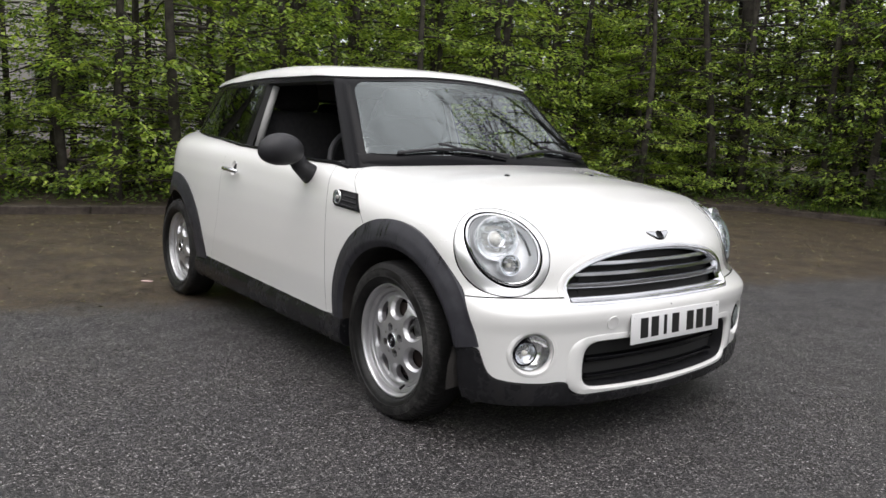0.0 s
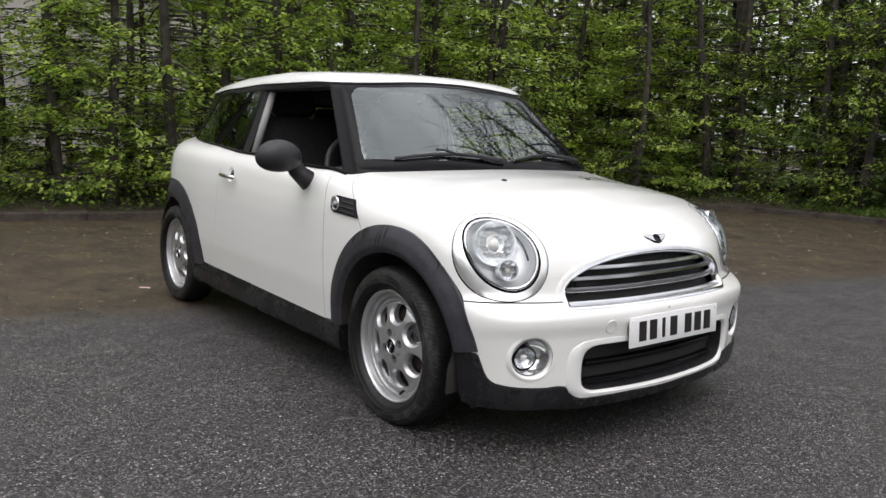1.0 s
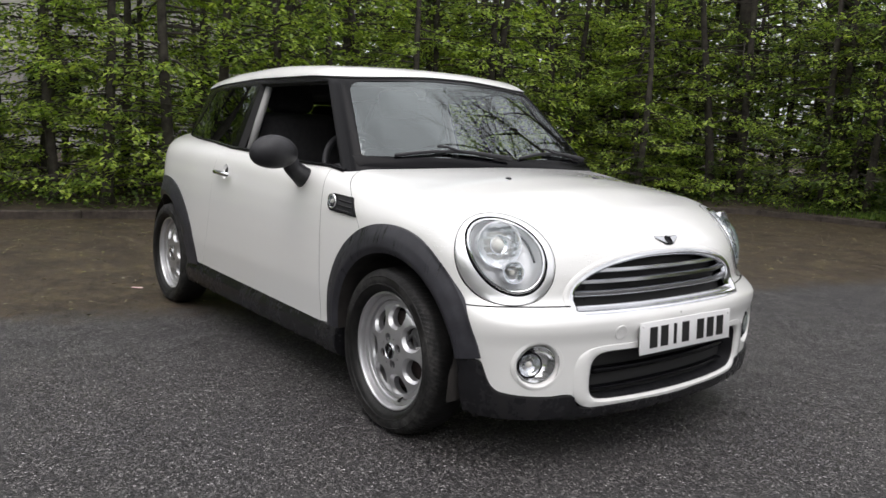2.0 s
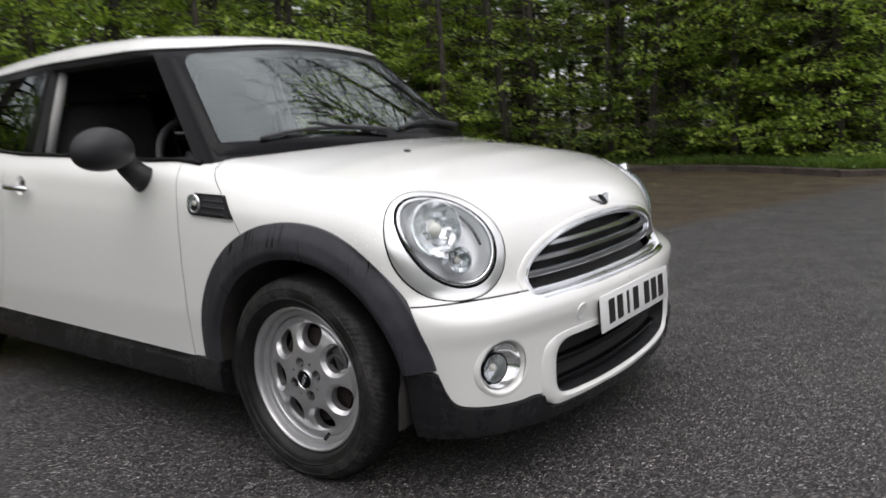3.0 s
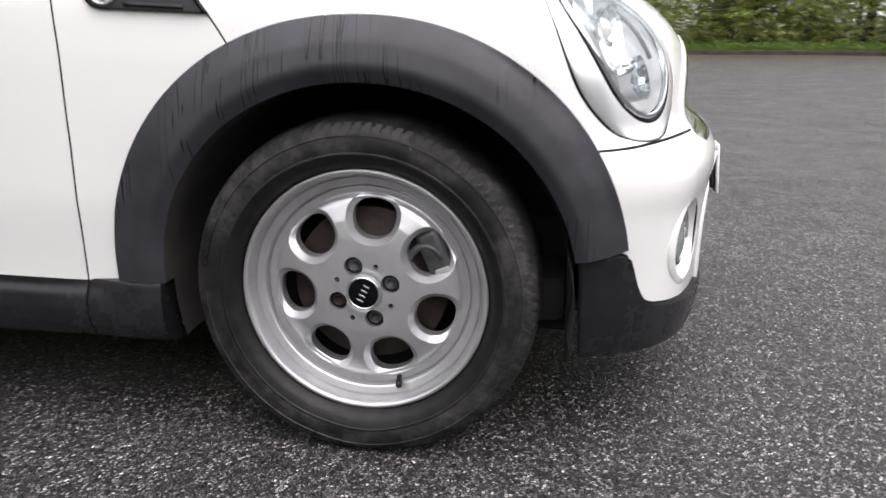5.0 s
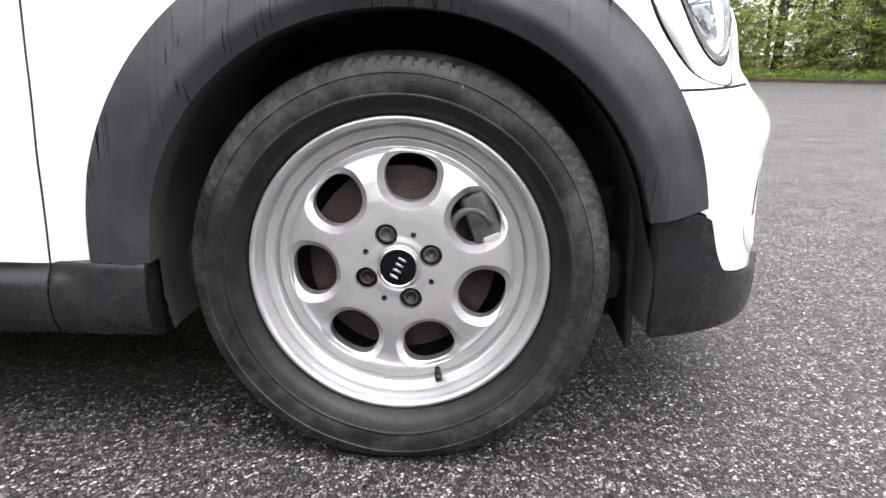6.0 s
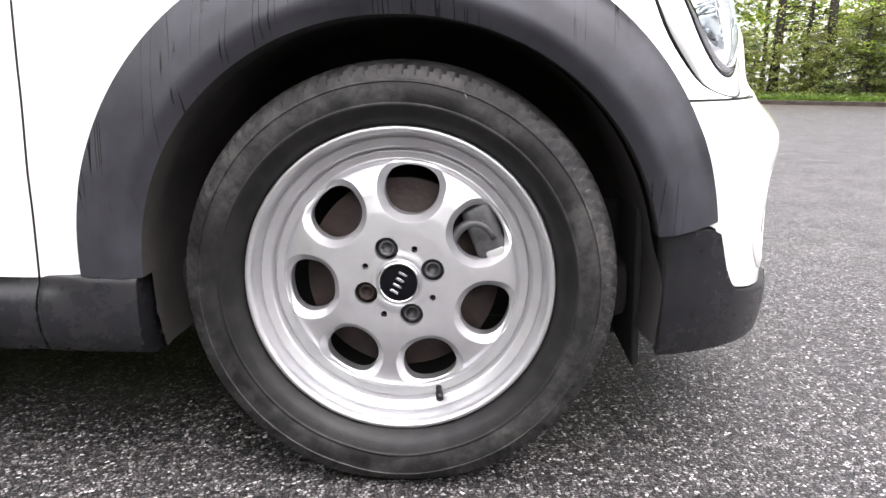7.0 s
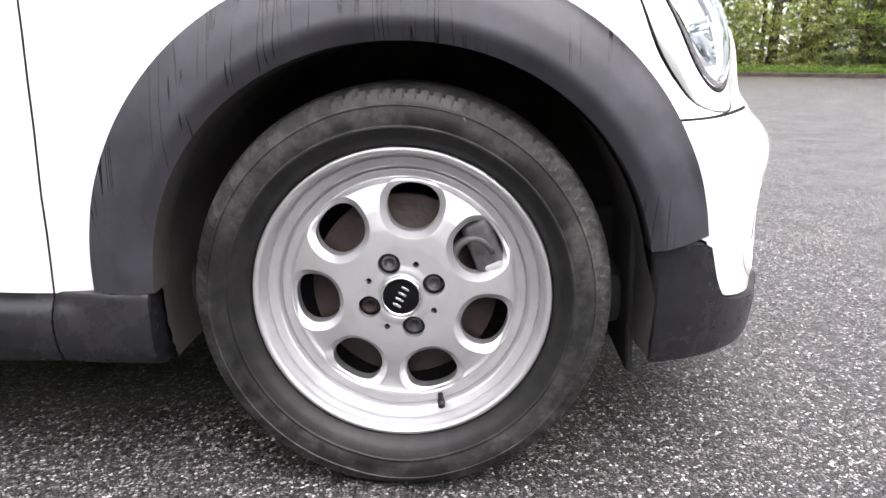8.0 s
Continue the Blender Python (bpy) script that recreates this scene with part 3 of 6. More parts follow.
# ---- wheels ----
def wheel(hub, side, label, spin=0.0):
    """A seven-hole alloy wheel; side: -1 right, 1 left."""
    at = (hub[0], 0.0, hub[1])
    prof_r = [0.028, 0.033, 0.038, 0.046, 0.075, 0.10, 0.130, 0.156, 0.164, 0.168, 0.171, 0.1815, 0.183, 0.1845, 0.186, 0.1885, 0.200, 0.2015, 0.203, 0.206, 0.209, 0.213, 0.2170, 0.2185]
    prof_d = [0.784, 0.790, 0.790, 0.788, 0.7875, 0.785, 0.779, 0.769, 0.7645, 0.7575, 0.7555, 0.7580, 0.7535, 0.7535, 0.7640, 0.7665, 0.7710, 0.7675, 0.7690, 0.787, 0.794, 0.7960, 0.7950, 0.789]
    prof = curve(prof_r, prof_d, 0.00045)
    rr = np.concatenate([np.linspace(0.028, 0.163, 60), np.linspace(0.164, 0.2185, 104)])
    n = 300
    th = np.linspace(0, 2 * np.pi, n + 1)[:-1]
    R, T = np.meshgrid(rr, th, indexing="ij")
    v = np.stack([R.ravel() * np.cos(T.ravel()), R.ravel() * np.sin(T.ravel()), prof(R.ravel())], 1)
    i, j = np.meshgrid(np.arange(len(rr) - 1), np.arange(n), indexing="ij")
    a, b = (i * n + j).ravel(), (i * n + (j + 1) % n).ravel()
    t = np.concatenate([np.stack([a, b, b + n], 1), np.stack([a, b + n, a + n], 1)])
    centres = [radians(82.5 + spin + 360 / 7 * k) for k in range(7)]

    def hole(p, grow=0.0):
        best = np.full(len(p), 9.0)
        for c in centres:
            u = p[:, 0] * math.cos(c) + p[:, 1] * math.sin(c) - 0.128
            w = -p[:, 0] * math.sin(c) + p[:, 1] * math.cos(c)
            best = np.minimum(best, (np.abs(u / 0.034) ** 2.3 + np.abs(w / (0.038 + 0.10 * u)) ** 2.3) ** (1 / 2.3) - 1)
        return best

    bolts = [radians(110 + spin + 90 * k) for k in range(4)]

    def pockets(p):
        best = np.full(len(p), 9.0)
        for c in bolts:
            best = np.minimum(best, np.hypot(p[:, 0] - 0.05 * math.cos(c), p[:, 1] - 0.05 * math.sin(c)) / 0.0165 - 1)
            d = c + radians(45)
            best = np.minimum(best, np.hypot(p[:, 0] - 0.052 * math.cos(d), p[:, 1] - 0.052 * math.sin(d)) / 0.0045 - 1)
        return best

    v, t = keep(v, t, neg(hole), neg(pockets))
    fv_, ft_ = compact(*keep(v, t, neg(hole, 0.25)))
    gv_, gt_ = compact(*keep(v, t, plus(hole, -0.25)))
    fv_[:, 2] -= 0.0012 * np.clip(1.4 - hole(fv_) / 0.25 * 1.0, 0, 1) ** 2
    gv_[:, 2] -= 0.0012 * 0.16 + 0.0125 * np.clip(1 - hole(gv_) / 0.25, 0, 1)
    v, t = np.concatenate([fv_, gv_]), np.concatenate([ft_, gt_ + len(fv_)])
    _, first, weld = np.unique(np.round(v, 5), axis=0, return_index=True, return_inverse=True)
    v, t = v[first], weld.reshape(-1)[t]
    t = t[(t[:, 0] != t[:, 1]) & (t[:, 1] != t[:, 2]) & (t[:, 2] != t[:, 0])]
    v, t = compact(v, t)
    e = np.concatenate([t[:, [0, 1]], t[:, [1, 2]], t[:, [2, 0]]])
    _, first, count = np.unique(np.sort(e, 1), axis=0, return_index=True, return_counts=True)
    rim = e[first[count == 1]]
    ids, inv = np.unique(rim, return_inverse=True)
    inv = inv.reshape(rim.shape)
    k = len(v)
    deep = v[ids].copy()
    deep[:, 2] -= np.where(np.hypot(deep[:, 0], deep[:, 1]) > 0.205, 0.09, 0.022)
    deep[:, :2] *= np.where(np.hypot(deep[:, 0], deep[:, 1]) > 0.205, 0.93, 1.0)[:, None]
    faces = [tuple(x) for x in t.tolist()] + [(q, p_, k + i_, k + j_) for (p_, q), (i_, j_) in zip(rim.tolist(), inv.tolist())]
    allv = np.concatenate([v, deep])
    world_v = np.stack([allv[:, 0] + hub[0], side * allv[:, 2], allv[:, 1] + hub[1]], 1)
    if side > 0:
        faces = [f_[::-1] for f_ in faces]
    rim_ob = mesh_object("wheel", world_v, [f_[::-1] for f_ in faces], alloy, car, label)
    ends = np.zeros(2 * len(rim_ob.data.edges), np.int32)
    rim_ob.data.edges.foreach_get("vertices", ends)
    ends = ends.reshape(-1, 2)
    on_rim = np.zeros(len(allv), bool)
    on_rim[ids] = True
    seam = np.abs(hole(allv) - 0.25) < 2e-3
    for i_ in np.nonzero((on_rim[ends].all(1)) | (seam[ends].all(1)))[0]:
        rim_ob.data.edges[int(i_)].use_edge_sharp = True
    # tyre with shoulder blocks
    sect = [(0.212, 0.775), (0.2175, 0.789), (0.221, 0.797), (0.228, 0.808), (0.234, 0.8125), (0.2440, 0.8165), (0.2455, 0.8190), (0.2475, 0.8190), (0.2490, 0.8178), (0.256, 0.8200), (0.268, 0.8188), (0.2745, 0.8172), (0.2757, 0.8186), (0.2772, 0.8180), (0.2785, 0.8160), (0.284, 0.8135), (0.291, 0.809), (0.2965, 0.803), (0.3005, 0.794), (0.303, 0.782), (0.3045, 0.768), (0.305, 0.74), (0.3045, 0.70), (0.300, 0.665), (0.283, 0.645), (0.25, 0.64), (0.21, 0.66)]
    n = 756
    tv = []
    for si, (r, d) in enumerate(sect):
        for q in range(n):
            ang = 2 * math.pi * q / n
            groove = (1.0, 0.7, 0, 0, 0, 0, 0)[(q + 2 * si) % 7]
            cutin = groove * (0.0010, 0.0016, 0.0022, 0.0026, 0.0028, 0.0028, 0.0028)[si - 14] if 14 <= si <= 20 else 0.0
            rr_, dd_ = r - cutin, d - (cutin * 0.7 if si <= 18 else 0)
            if abs(math.degrees(ang) - 270) < 16:
                sag = 1 - ((math.degrees(ang) - 270) / 16) ** 2
                rr_ = min(rr_, r - max(0, rr_ - 0.27) / 0.03 * 0.004 * sag)
                dd_ += 0.004 * sag if r < 0.29 and d > 0.78 else 0
            tv.append((hub[0] + rr_ * math.cos(ang), side * dd_, hub[1] + rr_ * math.sin(ang)))
    tf = grid_faces(len(sect), n, True)
    ty = mesh_object("tyre", tv, tf if side < 0 else [f_[::-1] for f_ in tf], rubber, rim_ob, "black rubber tyre with worn grey sidewall")
    ty.data.set_sharp_from_angle(angle=radians(30))
    # centre cap: chrome ring round a black disc with plain silver bars
    s = (hub[0], 0, hub[1])
    cv_, cf_ = turned([(0.030, 0.780), (0.0305, 0.792), (0.0285, 0.7945), (0.0262, 0.7935), (0.0258, 0.79)], s, 48, side)
    mesh_object("centre_cap", cv_, cf_, chrome, rim_ob)
    cv_, cf_ = turned([(0.0262, 0.791), (0.02, 0.7925), (0.010, 0.7932), (0.0005, 0.7934)], s, 40, side)
    mesh_object("cap_disc", cv_, cf_, gloss_black, rim_ob)
    tilt = radians(63 + spin)
    for q in range(4):
        off = (q - 1.5) * 0.0092
        m = Matrix.Translation((hub[0] + off * math.cos(tilt), side * 0.7936, hub[1] + off * math.sin(tilt))) @ Matrix.Rotation(-tilt, 4, "Y")
        part("cap_bar", box_bm(0.0036, 0.0012, 0.0125, m, 0.0004, 1), slat_chrome, rim_ob)
    for q, c in enumerate(bolts):
        o = (hub[0] + 0.05 * math.cos(c), 0, hub[1] + 0.05 * math.sin(c))
        cv_, cf_ = turned([(0.0165, 0.777), (0.016, 0.770), (0.0125, 0.768), (0.0118, 0.780), (0.0095, 0.782), (0.0078, 0.781), (0.0070, 0.772), (0.0005, 0.772)], o, 30, side)
        mesh_object("wheel_bolt", cv_, cf_, grey_metal if q != 1 else rust, rim_ob)
        d = c + radians(45)
        o = (hub[0] + 0.052 * math.cos(d), 0, hub[1] + 0.052 * math.sin(d))
        cv_, cf_ = turned([(0.0046, 0.775), (0.0005, 0.772)], o, 12, side)
        mesh_object("pin_hole", cv_, cf_, dark, rim_ob)
    va = radians(-72 + spin)
    p0 = Vector((hub[0] + 0.174 * math.cos(va), side * 0.762, hub[1] + 0.174 * math.sin(va)))
    p1 = p0 + Vector((0.010 * math.cos(va), side * 0.022, 0.010 * math.sin(va)))
    vv, vf = tube([p0, p0.lerp(p1, 0.45), p0.lerp(p1, 0.5), p1, p1 + (p1 - p0) * 0.05], [0.0045, 0.0045, 0.0058, 0.0055, 0.003], 12)
    mesh_object("valve", vv, vf, rubber, rim_ob, "black valve cap")
    # brake disc and caliper
    cv_, cf_ = turned([(0.040, 0.752), (0.075, 0.752), (0.078, 0.735), (0.14, 0.735), (0.141, 0.715), (0.05, 0.715)], s, 64, side)
    mesh_object("brake_disc", cv_, cf_, rust, rim_ob, "rusty brake disc")
    m = Matrix.Translation((hub[0] + 0.125, side * 0.735, hub[1] + 0.052)) @ Matrix.Rotation(radians(-22), 4, "Y")
    part("caliper", box_bm(0.045, 0.055, 0.115, m, 0.012, 3), grey_metal, rim_ob, "grey cast brake caliper")
    m = Matrix.Translation((hub[0] + 0.118, side * 0.758, hub[1] + 0.058)) @ Matrix.Rotation(radians(-22), 4, "Y")
    part("caliper_bolt", box_bm(0.028, 0.016, 0.018, m @ Matrix.Translation((0.008, 0, -0.028)), 0.005, 3), grey_trim, rim_ob)
    bend = [(hub[0] + 0.104 + 0.030 * math.sin(a), side * 0.758, hub[1] + 0.045 + 0.034 * math.cos(a)) for a in np.linspace(-1.9, 1.2, 12)]
    bv_, bf_ = tube([Vector(q) for q in bend], 0.0065, 8)
    mesh_object("caliper_clip", bv_, bf_, grey_metal, rim_ob)
    # closed cup behind the holes, coloured near black for the shade in there
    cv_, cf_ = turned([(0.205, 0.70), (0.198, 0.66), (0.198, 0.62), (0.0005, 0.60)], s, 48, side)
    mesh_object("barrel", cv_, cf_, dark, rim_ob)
    return rim_ob


for hub in (HUB_F, HUB_R):
    for side in (-1, 1):
        made = wheel(hub, side, "silver seven-hole alloy wheel", 0 if hub == HUB_F else 31)
        if hub == HUB_R:
            made.location.y = -side * 0.02


# ---- black arch trims, liners, sills ----
def super_ring(hub, rx, rz, power, a):
    c, s = math.cos(a), math.sin(a)
    r = (abs(c / rx) ** power + abs(s / rz) ** power) ** (-1 / power)
    return hub[0] + r * c, hub[1] + r * s


def arch_trim(hub, start, stop, wide=1.0, front=0.452):
    n, cols = 120, 22
    pts = []
    for i in range(n):
        a = radians(start + (stop - start) * i / (n - 1))
        x0, z0 = super_ring(hub, 0.364 if math.cos(a) > 0 else 0.361, 0.359, 2.05, a)
        x1, z1 = super_ring(hub, front if math.cos(a) > 0 else 0.452 * wide, 0.463 * wide, 2.1, a)
        for j in range(cols):
            k = j / (cols - 1)
            pts.append((x0 + (x1 - x0) * k, -0.3, z0 + (z1 - z0) * k))
    pts = np.array(pts)
    q = onto(lower_body, pts, SIDE).reshape(n, cols, 3)
    k = np.linspace(0, 1, cols)
    # a moulding of its own: fair along the arch, whatever the panels do under it
    w = np.ones(15) / 15
    skin = q[:, :, 1].copy()
    for j in list(range(cols)) * 2:
        q[:, j, 1] = np.convolve(np.pad(q[:, j, 1], 7, mode="reflect", reflect_type="odd"), w, mode="valid")
    crest = 0.72 + 0.28 * np.sin(np.radians(np.linspace(start, stop, n)))[:, None]
    q[:, :, 1] -= crest * np.interp(k, [0, 0.2, 0.27, 0.6, 1.0], [0.013, 0.0275, 0.0290, 0.0225, 0.0085])[None]
    for _ in range(3):
        q[:, :, 1] = np.clip(q[:, :, 1], skin - np.interp(k, [0, 0.3, 1], [0.032, 0.034, 0.024]), skin - 0.0050)
        for j in range(cols):
            q[:, j, 1] = np.convolve(np.pad(q[:, j, 1], 9, mode="reflect", reflect_type="odd"), np.ones(19) / 19, mode="valid")
    q[:, :, 1] = np.minimum(q[:, :, 1], skin - 0.0045)
    first, last = q[:, :1].copy(), q[:, -1:].copy()
    inner = [first + np.array([0, d, 0]) for d in (0.06, 0.03, 0.004)]
    inner[2] = first + np.array([0, 0.002, 0])
    outer = [last + np.array([0, d, 0]) for d in (0.003, 0.018)]
    full = np.concatenate([inner[0], inner[1], q, outer[0], outer[1]], 1)
    c = full.shape[1]
    faces = grid_faces(n, c)
    faces += [tuple(range(c))[::-1], tuple(range((n - 1) * c, n * c))]
    for flip in (1, -1):
        v = full.reshape(-1, 3) * np.array([1, flip, 1])
        ob = mesh_object("wheel_arch_trim", v, [f_[::-1] for f_ in faces] if flip > 0 else faces, streaked, car, "matt black plastic arch trim streaked by rain")
        ob.data.set_sharp_from_angle(angle=radians(50))
        ob.data.materials.append(liner_mat)
        index = np.zeros(len(ob.data.polygons), dtype=np.int32)
        for i in range(n - 1):
            index[i * (c - 1):i * (c - 1) + 2] = 1
        ob.data.polygons.foreach_set("material_index", index)


arch_trim(HUB_F, 10.2, 179.2)
arch_trim(HUB_R, 1, 182, 1.02, 0.515)


def liner(hub):
    for side in (-1, 1):
        v = []
        for d, grow in ((0.768, 0.0), (0.74, 0.004), (0.42, 0.004), (0.40, -0.05), (0.40, -0.34)):
            for i in range(61):
                a = radians(-14 + 211 * i / 60)
                x, z = super_ring(hub, (0.354 if math.cos(a) > 0 else 0.361) + grow, 0.361 + grow, 2.05, a)
                # in front it hangs straight down and meets the lip
                ahead = step01(-a, -0.18, 0.0) if hub is HUB_F else 0.0
                x = max(x, hub[0] + 0.349) if a < 0 and hub is HUB_F and d > 0.7 else x
                v.append((x + 0.007 * ahead * (d > 0.75), side * (d + 0.030 * ahead * (d > 0.75)), z))
        f_ = grid_faces(5, 61)
        mesh_object("wheel_arch_liner", v, f_ if side < 0 else [q[::-1] for q in f_], liner_mat, car)


liner(HUB_F)
liner(HUB_R)


def skirt():
    sect = [(0.70, 0.305), (0.775, 0.305), (0.790, 0.303), (0.793, 0.297), (0.7925, 0.291), (0.800, 0.281), (0.807, 0.264), (0.808, 0.246), (0.803, 0.218), (0.790, 0.192), (0.76, 0.178), (0.66, 0.178)]
    flat = [0.70, 0.800, 0.808, 0.811, 0.811, 0.812, 0.812, 0.812, 0.809, 0.797, 0.76, 0.66]
    for side in (-1, 1):
        for x0, x1, name in ((-0.368, -0.5165, "skirt_end"), (-0.5195, -2.112, "side_skirt")):
            v = []
            for x in np.linspace(x0, x1, 24):
                for (a, z), b in zip(sect, flat):
                    q = step01(x, -0.53, -0.42)
                    v.append((x, side * (a * (1 - q) + b * q - 0.003 * (x in (x0, x1))), z + sill_rise(x) * (z - 0.178) / 0.127))
            c = len(sect)
            f_ = grid_faces(24, c) + [tuple(range(c)), tuple(range(23 * c, 24 * c))[::-1]]
            ob = mesh_object(name, v, f_ if side > 0 else [q[::-1] for q in f_], damp, car, "black plastic sill trim splashed with water")
            ob.data.set_sharp_from_angle(angle=radians(45))


skirt()
part("underbody", box_bm(2.9, 1.3, 0.10, Matrix.Translation((-1.1, 0, 0.25)), 0.03), dark, car)
# added panel that blocks light, darkening the ground under the nose
part("undertray", box_bm(0.50, 0.98, 0.03, Matrix.Translation((0.32, 0, 0.185)), 0.01), dark, car)
for sgn in (-1, 1):
    # added dark plates: they blacken the gap by the lip and block light
    part("splash_guard", box_bm(0.012, 0.21, 0.25, Matrix.Translation((0.352, sgn * 0.575, 0.265)), 0.004, 1), dark, car)
    part("inner_guard", box_bm(0.34, 0.012, 0.24, Matrix.Translation((0.185, sgn * 0.50, 0.255)), 0.004, 1), dark, car)
part("engine_bay", box_bm(0.9, 0.76, 0.42, Matrix.Translation((0.10, 0, 0.42)), 0.05), dark, car)


# ---- headlights ----
def lamp_points(k, a):
    """Points on the wing: k is 1 at the lamp's seal, a turns round its axis."""
    p = HL + HL_U * (0.156 * k * np.sin(a))[:, None] + HL_S * (0.117 * (k + 0.6 * np.maximum(k - 1, 0)) * np.cos(a))[:, None]
    return march(lower_body, p - HL_N * 0.2, np.broadcast_to(HL_N, p.shape).copy(), 0.5)


def lamp_rings(rows, n=72, lopsided=False):
    a = np.tile(2 * np.pi * np.arange(n) / n, len(rows))
    k = np.repeat([r[0] for r in rows], n)
    if lopsided:
        k = 1 + (k - 1) * (np.cos(a) ** 2 * (1.25 - 0.4 * np.cos(a)) + np.sin(a) ** 2 * (0.95 - 0.2 * np.sin(a)))
    lift = np.repeat([r[1] for r in rows], n)
    return lamp_points(k, a) + HL_N * lift[:, None], grid_faces(len(rows), n, True)


def dish(at, axis, up, radius, depth, rows=8, n=40, lip=0.004, back=0.004, facet=0.0, steps=0.011):
    """A hollow round reflector cup that opens along axis."""
    axis = Vector(axis).normalized()
    up = (Vector(up) - axis * axis.dot(Vector(up))).normalized()
    side = axis.cross(up)
    v = []
    prof = [(radius + lip, -back), (radius + lip, 0.002), (radius, 0.002)] + [(radius * (1 - k / rows), -depth * (1 - (1 - k / rows) ** 2)) for k in range(1, rows)] + [(0.0006, -depth)]
    for r, d in prof:
        for i in range(n):
            a = 2 * math.pi * i / n
            ridge = facet * ((math.sin(a) * r / steps) % 1.0 - 0.5) if d < -0.006 and r < radius * 0.97 else 0.0
            v.append(Vector(at) + axis * (d + ridge) + (up * math.sin(a) + side * math.cos(a)) * r)
    return np.array([tuple(q) for q in v]), grid_faces(len(prof), n, True)


def ball(at, r, n=20, m=12, squash=(1, 1, 1)):
    v = [(at[0] + squash[0] * r * math.sin(math.pi * i / m) * math.cos(2 * math.pi * j / n), at[1] + squash[1] * r * math.sin(math.pi * i / m) * math.sin(2 * math.pi * j / n), at[2] + squash[2] * r * math.cos(math.pi * i / m)) for i in range(m + 1) for j in range(n)]
    return np.array(v), [f_[::-1] for f_ in grid_faces(m + 1, n, True)]


satin = mat("satin_reflector", (0.86, 0.87, 0.88), 0.12, 0.85)
lamp_grey = mat("grey_lamp_housing", (0.88, 0.88, 0.89), 0.25, 0.2)
amber_clear = mat("pale_bulb", (0.75, 0.72, 0.66), 0.15, 0.0, 0.5)


def both(name, v, f, material, parents, label=""):
    """A right-hand part and its mirrored left-hand twin, under the two parents."""
    out = []
    for flip, par in zip((1, -1), parents):
        vv = np.asarray(v, float) * np.array([1, flip, 1])
        fc = [tuple(q) for q in f] if flip > 0 else [tuple(q)[::-1] for q in f]
        ob = mesh_object(name, vv, fc, material, par, label)
        ob.data.set_sharp_from_angle(angle=radians(40))
        out.append(ob)
    return out


v, f = lamp_rings([(1.150, -0.008), (1.150, 0.0006), (1.143, 0.0016), (1.11, 0.0022), (1.07, 0.0026), (1.03, 0.0028), (1.008, 0.0024), (1.0, -0.004)], 72, True)
both("headlight_flange", v, f, satin_chrome, (car, car), "broad chrome ring round the headlight")
v, f = lamp_rings([(1.166, -0.006), (1.166, 0.0004), (1.162, 0.0008), (1.152, 0.0006), (1.150, -0.006)], 72, True)
both("headlight_gasket", v, f, gloss_black, (car, car), "thin black gasket edging the chrome ring")
v, f = lamp_rings([(0.962, -0.012), (0.962, 0.002), (0.948, 0.0045), (0.915, 0.0058), (0.895, 0.004), (0.885, -0.006)])
lamps = both("headlight", v, f, chrome, (car, car), "oval headlight in a chrome ring")
v, f = lamp_rings([(1.008, -0.01), (1.008, 0.0022), (1.002, 0.0032), (0.978, 0.0034), (0.966, 0.002), (0.961, -0.012)])
both("seal", v, f, gloss_black, lamps, "thin black rubber seal")
v, f = lamp_rings([(0.880, -0.002), (0.868, 0.006), (0.83, 0.0095), (0.7, 0.013), (0.5, 0.017), (0.25, 0.020), (0.01, 0.021)])
for ob in both("lens", v, f, lamp_glass, lamps, "clear glass lens"):
    ob.visible_shadow = False
v, f = lamp_rings([(0.880, -0.004), (0.845, -0.012), (0.82, -0.020), (0.79, -0.035), (0.70, -0.048), (0.45, -0.055), (0.01, -0.057)])
both("lamp_bowl", v, f, lamp_grey, lamps, "silver-grey inner housing")
OUT = HL_N * 0.7 + np.array([0.7, -0.12, 0.0])
for name, u, s_, r, dep, m_ in (("main_reflector", 0.034, 0.004, 0.074, 0.046, satin), ("indicator_reflector", -0.066, -0.026, 0.034, 0.026, chrome)):
    at = HL + HL_U * u + HL_S * s_ - HL_N * (0.010 if u > 0 else 0.004)
    at = march(lower_body, (HL + HL_U * u + HL_S * s_ - HL_N * 0.2)[None], HL_N[None], 0.5)[0] - HL_N * (0.012 if u > 0 else 0.002)
    v, f = dish(at, OUT, (0, 0, 1), r, dep, 16, 64, 0.004, 0.03, 0.004 if u > 0 else 0.002, 0.026 if u > 0 else 0.012)
    both(name, v, f, m_, lamps)
    v, f = ball(at - np.array(OUT) / np.linalg.norm(OUT) * 0.014, r * 0.27)
    both("bulb", v, f, amber_clear, lamps)
    if u > 0:
        v, f = dish(at - np.array(OUT) / np.linalg.norm(OUT) * 0.004, OUT, HL_U, 0.030, 0.010, 4, 30, 0.003)
        both("bulb_shield", v, f, chrome, lamps)
# a curved rib between the two reflectors
pts = [march(lower_body, (HL + HL_U * (-0.085 + 0.20 * k) + HL_S * (0.052 + 0.030 * math.sin(k * math.pi)) - HL_N * 0.2)[None], HL_N[None], 0.5)[0] - HL_N * 0.012 for k in np.linspace(0, 1, 14)]
v, f = tube(pts, 0.004, 6)
both("lamp_rib", np.array([tuple(q) for q in v]), f, grey_metal, lamps)

